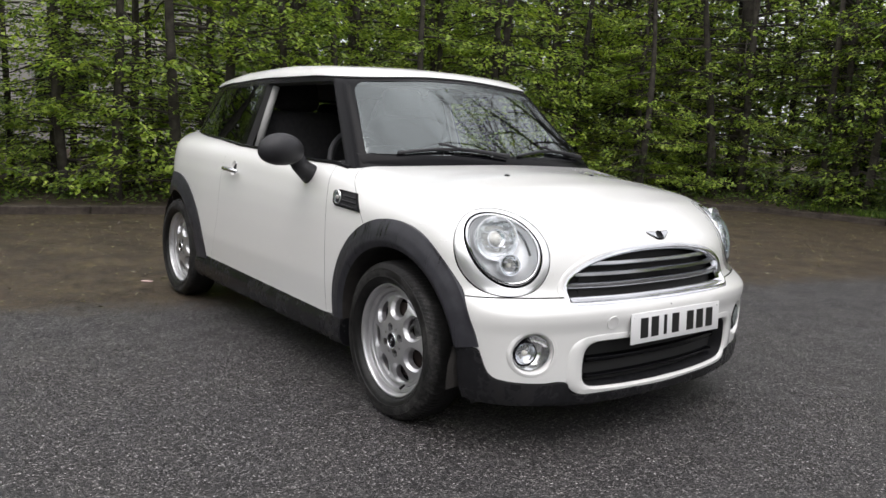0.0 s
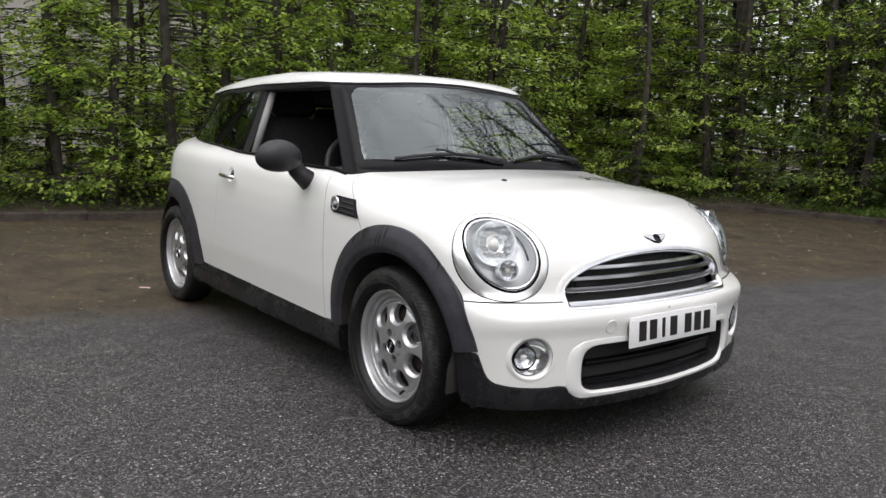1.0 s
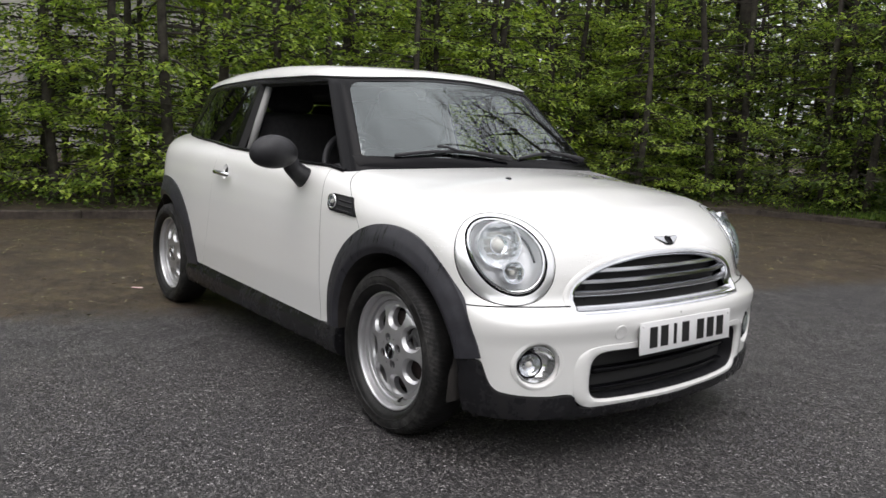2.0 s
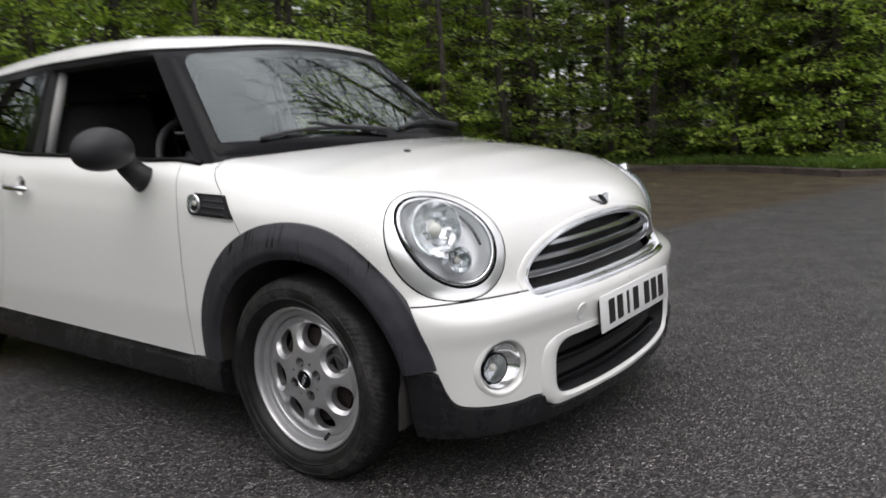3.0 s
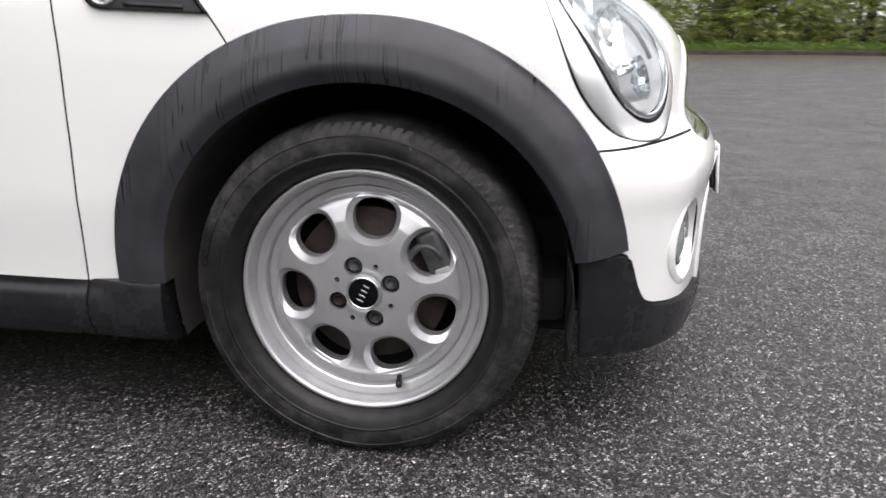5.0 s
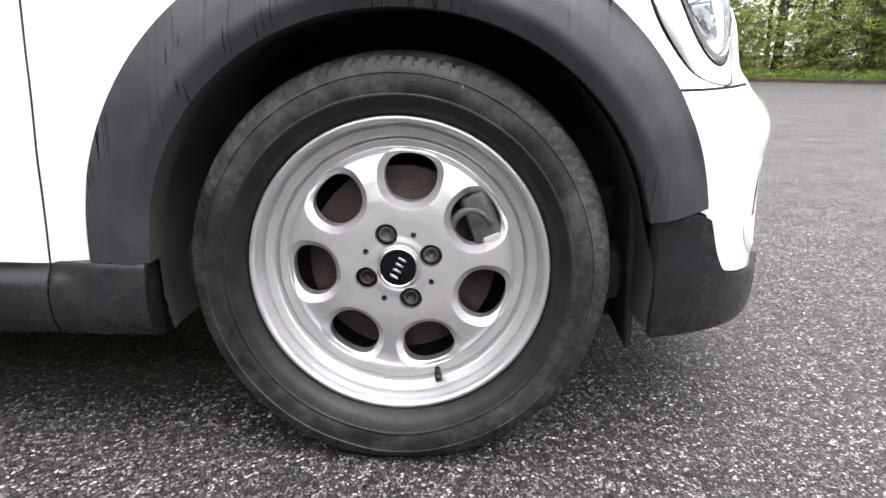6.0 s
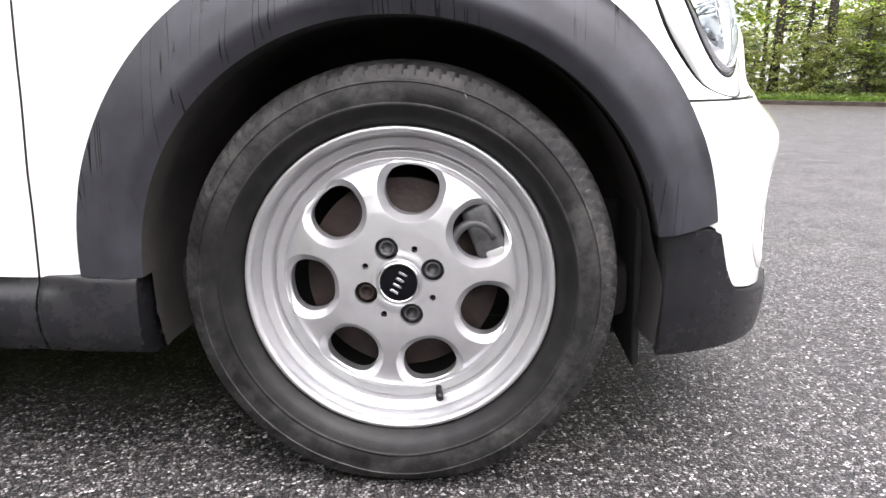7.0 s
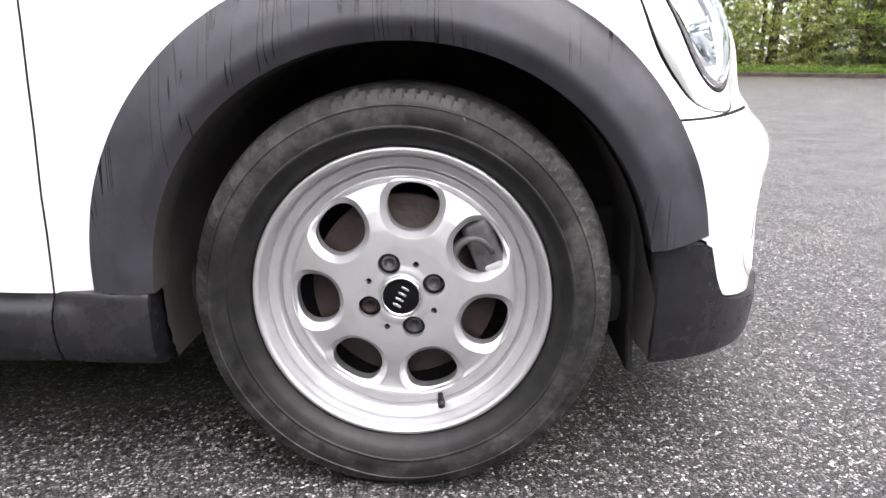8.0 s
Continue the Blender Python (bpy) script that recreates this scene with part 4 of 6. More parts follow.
# ---- upper grille ----
def on_nose_many(y, z, lift):
    y, z, lift = (np.asarray(q, float) for q in (y, z, lift))
    p = np.stack([np.full(len(y), 0.2), y, z], 1)
    q = march(lower_body, p, np.broadcast_to(np.array([1.0, 0, 0]), p.shape).copy(), 0.8)
    return q + gradient(lower_body, q) * lift[:, None]


def on_nose(y, z, lift=0.0):
    return on_nose_many([y], [z], [lift])[0]


def grille_arc(half, rise, a):
    """A point on the arched top edge of the grille."""
    y = half * math.cos(a)
    return y, 0.548 + rise * max(1 - min(abs(y) / half, 1) ** 2.3, 0) ** 0.40


outline = [(-0.43 + 0.86 * k / 40, 0.521) for k in range(41)] + [(0.450, 0.522), (0.461, 0.530)]
outline += [grille_arc(0.462, 0.163, a) for a in np.linspace(0.0, math.pi, 60)] + [(-0.461, 0.530), (-0.450, 0.522)]


def frame_band(points, offsets, name, material, parent, label="", sink=0.0, ends=0.0):
    """A band round an opening. points: (y, z); offsets: (way towards the middle, lift); ends: how much broader it is at its ends."""
    v = []
    n = len(points)
    for inset, lift in offsets:
        for i, (y, z) in enumerate(points):
            a, b = points[i - 1], points[(i + 1) % n]
            ty, tz = b[0] - a[0], b[1] - a[1]
            l = math.hypot(ty, tz) or 1
            way = inset * (1 + ends * (tz / l) ** 2) if inset < 0 else inset
            v.append((y - tz / l * way, z + ty / l * way, lift - (sink if z < 0.54 else 0.0)))
    f_ = grid_faces(len(offsets), n, True)
    ob = mesh_object(name, on_nose_many(*zip(*v)), f_, material, parent, label)
    ob.data.set_sharp_from_angle(angle=radians(45))
    return ob


grille = frame_band(outline, [(-0.004, -0.012), (-0.004, 0.001), (0.001, 0.0035), (0.012, 0.003), (0.017, -0.003), (0.018, -0.026)], "upper_grille", chrome, car, "chrome-framed grille with horizontal chrome slats", 0.007)


def nose_sheet(name, y_half, zs, lift, material, parent, n=40):
    v = on_nose_many(np.tile(np.linspace(-y_half, y_half, n), len(zs)), np.repeat(zs, n), np.full(n * len(zs), lift))
    return mesh_object(name, v, grid_faces(len(zs), n), material, parent)


v = []
for k, lift in ((0.0, -0.012), (0.0, 0.0018), (0.10, 0.0034), (0.7, 0.0042), (1.0, 0.0026), (1.0, -0.012)):
    for a in np.linspace(0.0, math.pi, 80):
        (y0, z0), (y1, z1) = grille_arc(0.482, 0.175, a), grille_arc(0.459, 0.160, a)
        v.append((y0 + (y1 - y0) * k, z0 + (z1 - z0) * k, lift))
ob = mesh_object("grille_surround", on_nose_many(*zip(*v)), grid_faces(6, 80), paint, car, "white arched moulding over the grille")
ob.data.set_sharp_from_angle(angle=radians(45))
nose_sheet("grille_backing", 0.455, np.linspace(0.512, 0.715, 9), -0.055, dark, grille)
for z in (0.546, 0.584, 0.622, 0.660):
    lim = 0.462 * (max(1 - (max(z - 0.548, 0) / 0.163) ** (1 / 0.40), 0)) ** (1 / 2.3) - 0.024
    ys = np.linspace(-lim, lim, 44)
    v = []
    for dz, lift in ((-0.011, -0.045), (-0.0105, -0.020), (-0.006, -0.012), (0.005, -0.0115), (0.0105, -0.020), (0.0115, -0.045)):
        v += list(on_nose_many(ys, np.full(len(ys), z + dz), np.full(len(ys), lift)))
    ob = mesh_object("slat", np.array(v), grid_faces(6, 44), slat_chrome, grille, "dull chrome slat")
    ob.data.set_sharp_from_angle(angle=radians(50))

# ---- lower intake ----
inner_ring = []
for i in range(160):
    a = 2 * math.pi * i / 160
    lo_, hi_ = 0.0, 0.6
    for _ in range(30):
        mid_ = (lo_ + hi_) / 2
        inside = intake_mouth(np.array([[0.68, 0.03 + mid_ * math.cos(a), 0.305 + mid_ * math.sin(a) * 0.5]]))[0] < 0
        lo_, hi_ = (mid_, hi_) if inside else (lo_, mid_)
    inner_ring.append((0.03 + lo_ * math.cos(a), 0.305 + lo_ * math.sin(a) * 0.5))
frame_band(inner_ring, [(-0.023, -0.010), (-0.023, -0.001), (-0.0215, 0.0024), (-0.011, 0.0044), (-0.003, 0.0040), (0.001, -0.001), (0.003, -0.007), (0.0035, -0.012)], "intake_surround", paint, car, "white moulded surround of the lower intake", 0.0, 1.7)
frame_band(inner_ring, [(0.0028, -0.0085), (0.0045, -0.010), (0.005, -0.064)], "intake_lining", plastic, car, "black lining of the lower intake")
intake = nose_sheet("lower_intake", 0.50, np.linspace(0.18, 0.42, 8), -0.062, dark, car)
for z, d in ((0.314, 0.010), (0.250, 0.005), (0.385, 0.006)):
    ys = np.linspace(-0.36, 0.42, 40)
    v = []
    for dz, lift in ((-d, -0.06), (-d, -0.040), (0, -0.034), (d, -0.040), (d, -0.06)):
        v += list(on_nose_many(ys, np.full(len(ys), z + dz), np.full(len(ys), lift)))
    mesh_object("intake_bar", np.array(v), grid_faces(5, 40), gloss_black, intake)

# ---- fog lamps ----
def fog_rings(rows, n=48):
    v = []
    for r, d in rows:
        for i in range(n):
            a = 2 * math.pi * i / n
            v.append(FOG + (FOG_S * math.cos(a) * 1.10 + np.array([0, 0, 1.0]) * math.sin(a)) * r)
    flat = np.array(v)
    q = march(lower_body, flat - FOG_N * 0.2, np.broadcast_to(FOG_N, flat.shape).copy(), 0.5)
    r, d = np.repeat([w[0] for w in rows], n), np.repeat([w[1] for w in rows], n)
    k = np.clip((r - 0.06) / 0.026, 0, 1)[:, None]
    return q * k + flat * (1 - k) + FOG_N * d[:, None], grid_faces(len(rows), n, True)


v, f = fog_rings([(0.083, -0.004), (0.083, 0.0003), (0.080, 0.0012), (0.073, 0.0004), (0.067, -0.007), (0.064, -0.03)])
fogs = both("fog_lamp", v, f, paint, (car, car), "round fog lamp sunk in the white bumper")
v, f = fog_rings([(0.0635, -0.018), (0.060, -0.012), (0.057, -0.018), (0.048, -0.034), (0.028, -0.046), (0.001, -0.049)])
both("fog_reflector", v, f, satin, fogs, "chrome reflector")
cup = FOG - FOG_N * 0.013 - FOG_S * 0.026
v, f = dish(cup, FOG_N, (0, 0, 1), 0.038, 0.022, 8, 40, 0.004, 0.03, 0.003, 0.009)
both("fog_bulb_cup", v, f, chrome, fogs)
v, f = ball(cup - FOG_N * 0.006, 0.011)
both("fog_bulb", v, f, amber_clear, fogs)
v, f = dish(cup + FOG_N * 0.0025, FOG_N, (0, 0, 1), 0.038, 0.0006, 2, 40, 0.005, 0.034)
both("fog_ring", v[:120], grid_faces(3, 40, True), gloss_black, fogs, "black rim of the round fog lens")
v, f = dish(cup + FOG_N * 0.003, FOG_N, (0, 0, 1), 0.038, -0.007, 6, 40, 0.0005)
for ob in both("fog_lens", v, f, lamp_glass, fogs):
    ob.visible_shadow = False

# ---- number plate: plain bars in place of its characters ----
PL = Matrix.Translation((0.671, 0.034, 0.428)) @ Matrix.Rotation(radians(-3), 4, "Y")
plate = part("number_plate", box_bm(0.006, 0.52, 0.111, PL, 0.0025, 2), plate_white, car, "white number plate with dark bars")
for i in range(7):
    y = -0.190 + i * 0.0595 + (0.028 if i > 3 else 0)
    narrow = 0.018 if i == 2 else 0.042
    part("plate_bar", box_bm(0.0012, narrow, 0.073, PL @ Matrix.Translation((0.0034, y, 0.0)), 0.0004, 1), plate_black, plate)
for y in (-0.245, 0.245):
    v, f = ball(PL @ Vector((0.003, y, 0.042)), 0.005, 12, 6, (0.5, 1, 1))
    mesh_object("plate_screw", v, f, plate_white, plate)
part("plate_holder", box_bm(0.012, 0.50, 0.09, PL @ Matrix.Translation((-0.009, 0, 0)), 0.004, 1), plastic, plate)
# tow-eye cover: a fine round groove in the bumper
c0 = on_nose(-0.295, 0.456)
n0 = gradient(lower_body, c0[None])[0]
v, f = dish(c0 + n0 * 0.0006, n0, (0, 0, 1), 0.024, 0.0004, 3, 40, 0.0012)
mesh_object("tow_eye_cover", v, f, paint, car)

# ---- bonnet badge: a plain disc with two wings ----
def on_top(x, y, lift=0.0):
    q = march(lower_body, np.array([[x, y, 0.5]]), np.array([[0, 0, 1.0]]), 0.8)[0]
    return q + gradient(lower_body, q[None])[0] * lift


bc = on_nose(0.032, 0.738)
bn = gradient(lower_body, bc[None])[0]
bu = np.array([-0.5, 0, 0.85])
bu = bu - bn * bu.dot(bn)
bu /= np.linalg.norm(bu)
v, f = dish(bc + bn * 0.004, bn, bu, 0.0165, 0.002, 4, 30, 0.003)
badge = mesh_object("bonnet_badge", v, f, gloss_black, car, "winged chrome badge with a black disc")
for sgn in (-1, 1):
    v = []
    for k in np.linspace(0, 1, 8):
        y = sgn * (0.017 + 0.044 * k)
        top, low = 0.013 + 0.006 * k, -0.013 + 0.024 * k
        for h in (top, low):
            for lift in (0.001, 0.006):
                v.append(bc + bu * h + np.array([0, y, 0]) - np.array([0.18 * abs(y) ** 1.6, 0, 0]) + bn * lift)
    f = []
    for i in range(7):
        a = i * 4
        for p_, q_ in ((0, 1), (1, 3), (3, 2), (2, 0)):
            f.append((a + p_, a + q_, a + 4 + q_, a + 4 + p_))
    f += [(0, 2, 3, 1), (28, 29, 31, 30)]
    ob = mesh_object("wing", np.array(v), f, slat_chrome, badge, "", None, False)
    back = np.array(v).reshape(8, 4, 3)
    mid = back.mean(1, keepdims=True)
    back = mid + (back - mid) * 1.3 - bn * 0.0025
    mesh_object("wing_back", back.reshape(-1, 3), f, gloss_black, badge, "", None, False)

# ---- washer jets, wipers ----
for y in (-0.25, 0.25):
    p = on_top(-0.005, y, 0.002)
    v, f = ball(p, 0.012, 14, 8, (1.3, 0.8, 0.45))
    mesh_object("washer_jet", v, f, plastic, car, "small black washer jet")


def on_screen(y, z, lift):
    q = march(cabin, np.array([[-1.4, y, z]]), np.array([[1.0, 0, 0]]), 2.0)[0]
    return q + gradient(cabin, q[None])[0] * lift


for y0, y1 in ((0.02, -0.52), (0.60, 0.10)):
    arm = [on_screen(y0 + (y1 - y0) * k, 0.972 + 0.034 * math.sin(k * 2.4) + (0.014 if k > 0.5 else 0), 0.022 - 0.006 * k) for k in np.linspace(0, 0.62, 9)]
    v, f = tube(arm, [0.012, 0.011, 0.010, 0.009, 0.008, 0.007, 0.006, 0.006, 0.005], 8)
    w = mesh_object("wiper", np.array([tuple(q) for q in v]), f, plastic, car, "black windscreen wiper")
    blade = [on_screen(y0 + (y1 - y0) * k, 0.980 + 0.026 * math.sin(k * 3.0), 0.010) for k in np.linspace(0.12, 1.0, 16)]
    v, f = tube(blade, 0.0075, 6)
    mesh_object("wiper_blade", np.array([tuple(q) for q in v]), f, plastic, w)
# dark cowl between bonnet and glass
v = [on_screen(-0.68 + 1.36 * i / 40, z, l) for z, l in ((0.915, -0.05), (0.945, 0.004), (0.985, 0.0015)) for i in range(41)]
mesh_object("cowl", np.array(v), grid_faces(3, 41), gloss_black, car, "black cowl under the windscreen")

# ---- side vent with indicator ----
def on_side(x, z, lift=0.0, sgn=-1):
    q = march(lower_body, np.array([[x, -0.3, z]]), SIDE[None], 0.8)[0]
    n = gradient(lower_body, q[None])[0]
    return (q + n * lift) * np.array([1, -sgn, 1])


vent_line = [(-0.413 + 0.034 * math.cos(a), 0.804 + 0.033 * math.sin(a)) for a in np.linspace(math.pi / 2, 3 * math.pi / 2, 20)]
vent_line += [(-0.413 + 0.18 * k, 0.771 - 0.009 * k) for k in np.linspace(0.05, 1, 16)] + [(-0.233 - 0.052 * k, 0.762 + 0.068 * k) for k in np.linspace(0.08, 1, 8)] + [(-0.285 - 0.128 * k, 0.830 + 0.007 * k) for k in np.linspace(0.08, 0.95, 12)]


def vent_rows(rows, sgn):
    cx, cz = -0.345, 0.798
    w = np.array([(cx + (x - cx) * k, -0.3, cz + (z - cz) * k) for k, lift in rows for x, z in vent_line])
    q = onto(lower_body, w, SIDE)
    q = q + gradient(lower_body, q) * np.repeat([r[1] for r in rows], len(vent_line))[:, None]
    v = q * np.array([1, -sgn, 1])
    f_ = grid_faces(len(rows), len(vent_line), True)
    return np.array(v), f_ if sgn < 0 else [q[::-1] for q in f_]


for sgn in (-1, 1):
    v, f = vent_rows([(1.0, -0.004), (1.0, 0.006), (0.96, 0.009), (0.91, 0.007), (0.90, -0.002)], sgn)
    vent = mesh_object("side_vent", v, f, gloss_black, car, "black side vent with a round clear indicator")
    v, f = vent_rows([(0.93, 0.003), (0.5, 0.003), (0.01, 0.003)], sgn)
    mesh_object("vent_insert", v, f, plastic, vent)
    for k in (0.815, 0.797, 0.779):
        v, f = tube([on_side(-0.375 + 0.10 * q, k - 0.006 * q, 0.004, sgn) for q in np.linspace(0, 1, 8)], 0.0035, 6)
        mesh_object("vent_rib", np.array([tuple(q) for q in v]), f, plastic, vent)
    c = on_side(-0.411, 0.805, 0.010, sgn)
    v, f = dish(c, (0, sgn, 0), (0, 0, 1), 0.026, 0.010, 6, 32, 0.004)
    mesh_object("indicator", v, f, satin, vent, "round clear side indicator")
    v, f = ball(c, 0.0245, 24, 10, (1, 0.45, 1))
    mesh_object("indicator_lens", v, f, lamp_glass, vent).visible_shadow = False
    v, f = ball(c + np.array([0, -sgn * 0.004, 0]), 0.008)
    mesh_object("indicator_bulb", v, f, amber_clear, vent)

# ---- door mirrors, handles ----
for sgn in (-1, 1):
    # the far mirror is folded back against the door
    fold = Vector((-0.17, -0.105, 0.0)) if sgn > 0 else Vector((0, 0, 0))
    c = Vector((-0.645, sgn * 0.952, 0.988)) + fold
    v, f = ball((0, 0, 0), 1.0, 40, 24)
    w = []
    for x, y, z in v:
        w.append((c.x + (0.072 * x if x > 0 else 0.045 * x), c.y + sgn * 0.102 * y * (1 - 0.10 * z) + 0, c.z + 0.068 * math.copysign(abs(z) ** 0.92, z)))
    mir = mesh_object("door_mirror", w, f if sgn > 0 else [q[::-1] for q in f], plastic, car, "round black plastic door mirror on a stalk")
    foot = on_side(-0.715, 0.890, 0.0, sgn)
    a, b = Vector((-0.650, sgn * 0.885, 0.962)) + fold * 0.8, Vector(foot)
    pts = [a, a.lerp(b, 0.35) + Vector((0, sgn * 0.006, -0.012)), a.lerp(b, 0.7) + Vector((0, sgn * 0.004, -0.012)), b + Vector((0, 0, -0.012)), b + Vector((0, -sgn * 0.02, -0.018))]
    v, f = tube(pts, [0.038, 0.036, 0.040, 0.046, 0.044], 20)
    mesh_object("mirror_foot", v, f, plastic, mir)
    h = on_side(-1.53, 0.853, 0.0, sgn)
    v, f = tube([on_side(-1.43 - 0.19 * k, 0.838 + 0.006 * k, 0.012 + 0.026 * math.sin(math.pi * min(max(k, 0.03), 0.97)) ** 0.5, sgn) for k in np.linspace(0, 1, 14)], [0.006] + [0.0115] * 12 + [0.006], 10)
    hd = mesh_object("door_handle", np.array([tuple(q) for q in v]), f, chrome, car, "chrome door handle")
    n_ = gradient(lower_body, np.array([[h[0], -abs(h[1]), h[2]]]))[0] * np.array([1, -sgn, 1])
    v, f = dish(np.array(h) - n_ * 0.0015, n_, (0, 0, 1), 0.0395, 0.020, 8, 36, 0.0012)
    mesh_object("handle_dish", v, f, paint, hd)
    # waist seal where the windows meet the body
    xs_ = np.linspace(-0.47, -2.45, 50)
    zs_ = np.linspace(0.90, 1.03, 66)
    gx, gz = np.repeat(xs_, 66), np.tile(zs_, 50)
    start = np.stack([gx, np.full(len(gx), -0.1), gz], 1)
    yb = np.abs(onto(lower_body, start, SIDE)[:, 1]).reshape(50, 66)
    yc = np.abs(onto(cabin, start, SIDE)[:, 1]).reshape(50, 66)
    first_up = np.argmax(yc > yb, axis=1)
    pts = [(xs_[i], sgn * (yc[i, k] + 0.002), zs_[k] + 0.002) for i, k in enumerate(first_up)]
    v, f = tube(pts, 0.009, 8)
    mesh_object("waist_seal", np.array([tuple(q) for q in v]), f, gloss_black, car, "black waist seal")

# ---- cabin inside ----
def lining():
    v, t = keep(cv, ct, neg(roof_split, 0.0))
    panel("headlining", v, t, cabin, grey_trim, car, "grey headlining", proud=-0.03, thick=0.003)


lining()
part("cabin_floor", box_bm(2.1, 1.35, 0.05, Matrix.Translation((-1.55, 0, 0.34)), 0.01), trim_cloth, car)
for sgn in (-1, 1):
    part("door_card", box_bm(1.75, 0.05, 0.62, Matrix.Translation((-1.45, sgn * 0.70, 0.63)), 0.02), trim_cloth, car, "dark door lining")
    v, f = tube([(-1.53, sgn * 0.675, 0.94), (-1.532, sgn * 0.622, 1.11), (-1.535, sgn * 0.562, 1.285)], [0.020, 0.020, 0.019], 10)
    mesh_object("pillar_trim", v, f, grey_trim, car, "pale grey pillar lining")
dash = part("dashboard", box_bm(0.42, 1.36, 0.26, Matrix.Translation((-0.60, 0, 0.81)), 0.07, 4), trim_cloth, car, "dark dashboard")
part("instrument_pod", box_bm(0.10, 0.22, 0.16, Matrix.Translation((-0.78, -0.34, 0.93)) @ Matrix.Rotation(radians(-20), 4, "Y"), 0.04, 3), plastic, dash)
wheel_m = Matrix.Translation((-0.95, -0.36, 0.90)) @ Matrix.Rotation(radians(-24), 4, "Y")
v, f = tube([wheel_m @ Vector((0, 0.185 * math.cos(a), 0.185 * math.sin(a))) for a in np.linspace(0, 2 * math.pi, 49)[:-1]], 0.016, 10, True)
sw = mesh_object("steering_wheel", v, f, plastic, car, "black steering wheel")
part("wheel_boss", box_bm(0.05, 0.14, 0.12, wheel_m, 0.03, 3), plastic, sw)
for a in (0, 180, 270):
    part("spoke", box_bm(0.018, 0.13, 0.028, wheel_m @ Matrix.Rotation(radians(a), 4, "X") @ Matrix.Translation((0, 0.115, 0)), 0.006, 1), plastic, sw)
for y in (-0.36, 0.36):
    seat = part("front_seat", box_bm(0.50, 0.50, 0.20, Matrix.Translation((-1.32, y, 0.55)), 0.07, 4), trim_cloth, car, "dark cloth front seat")
    part("seat_back", box_bm(0.17, 0.50, 0.62, Matrix.Translation((-1.60, y, 0.86)) @ Matrix.Rotation(radians(-16), 4, "Y"), 0.07, 4), trim_cloth, seat)
    part("headrest", box_bm(0.11, 0.26, 0.17, Matrix.Translation((-1.71, y, 1.25)) @ Matrix.Rotation(radians(-10), 4, "Y"), 0.045, 4), trim_cloth, seat)
    for dy in (-0.06, 0.06):
        v, f = tube([(-1.67, y + dy, 1.10), (-1.70, y + dy, 1.20)], 0.007, 8)
        mesh_object("headrest_post", v, f, chrome, seat)
rear = part("rear_seat", box_bm(0.5, 1.10, 0.20, Matrix.Translation((-2.15, 0, 0.58)), 0.06, 3), trim_cloth, car, "dark cloth rear bench")
part("seat_back", box_bm(0.16, 1.10, 0.58, Matrix.Translation((-2.42, 0, 0.84)) @ Matrix.Rotation(radians(-18), 4, "Y"), 0.06, 3), trim_cloth, rear)
for y in (-0.32, 0.32):
    part("headrest", box_bm(0.09, 0.24, 0.14, Matrix.Translation((-2.50, y, 1.17)), 0.04, 3), trim_cloth, rear)
v, f = tube([(-0.80, 0.0, 1.33), (-0.76, 0.0, 1.28)], 0.008, 8)
im = mesh_object("inner_mirror", v, f, plastic, car, "black inside mirror")
part("mirror_shell", box_bm(0.03, 0.22, 0.06, Matrix.Translation((-0.78, 0.0, 1.26)), 0.014, 3), plastic, im)

v, f = tube([(0.090, -0.8165, 0.562), (0.094, -0.8168, 0.552), (0.098, -0.8155, 0.545)], [0.0010, 0.0022, 0.0008], 6)
tyre_right = [o for o in bpy.data.objects if o.name.startswith("wheel") and o.data and not o.name.startswith("wheel_")][0]
mesh_object("scuff", v, f, grey_metal, tyre_right, "pale scuff on the tyre wall")


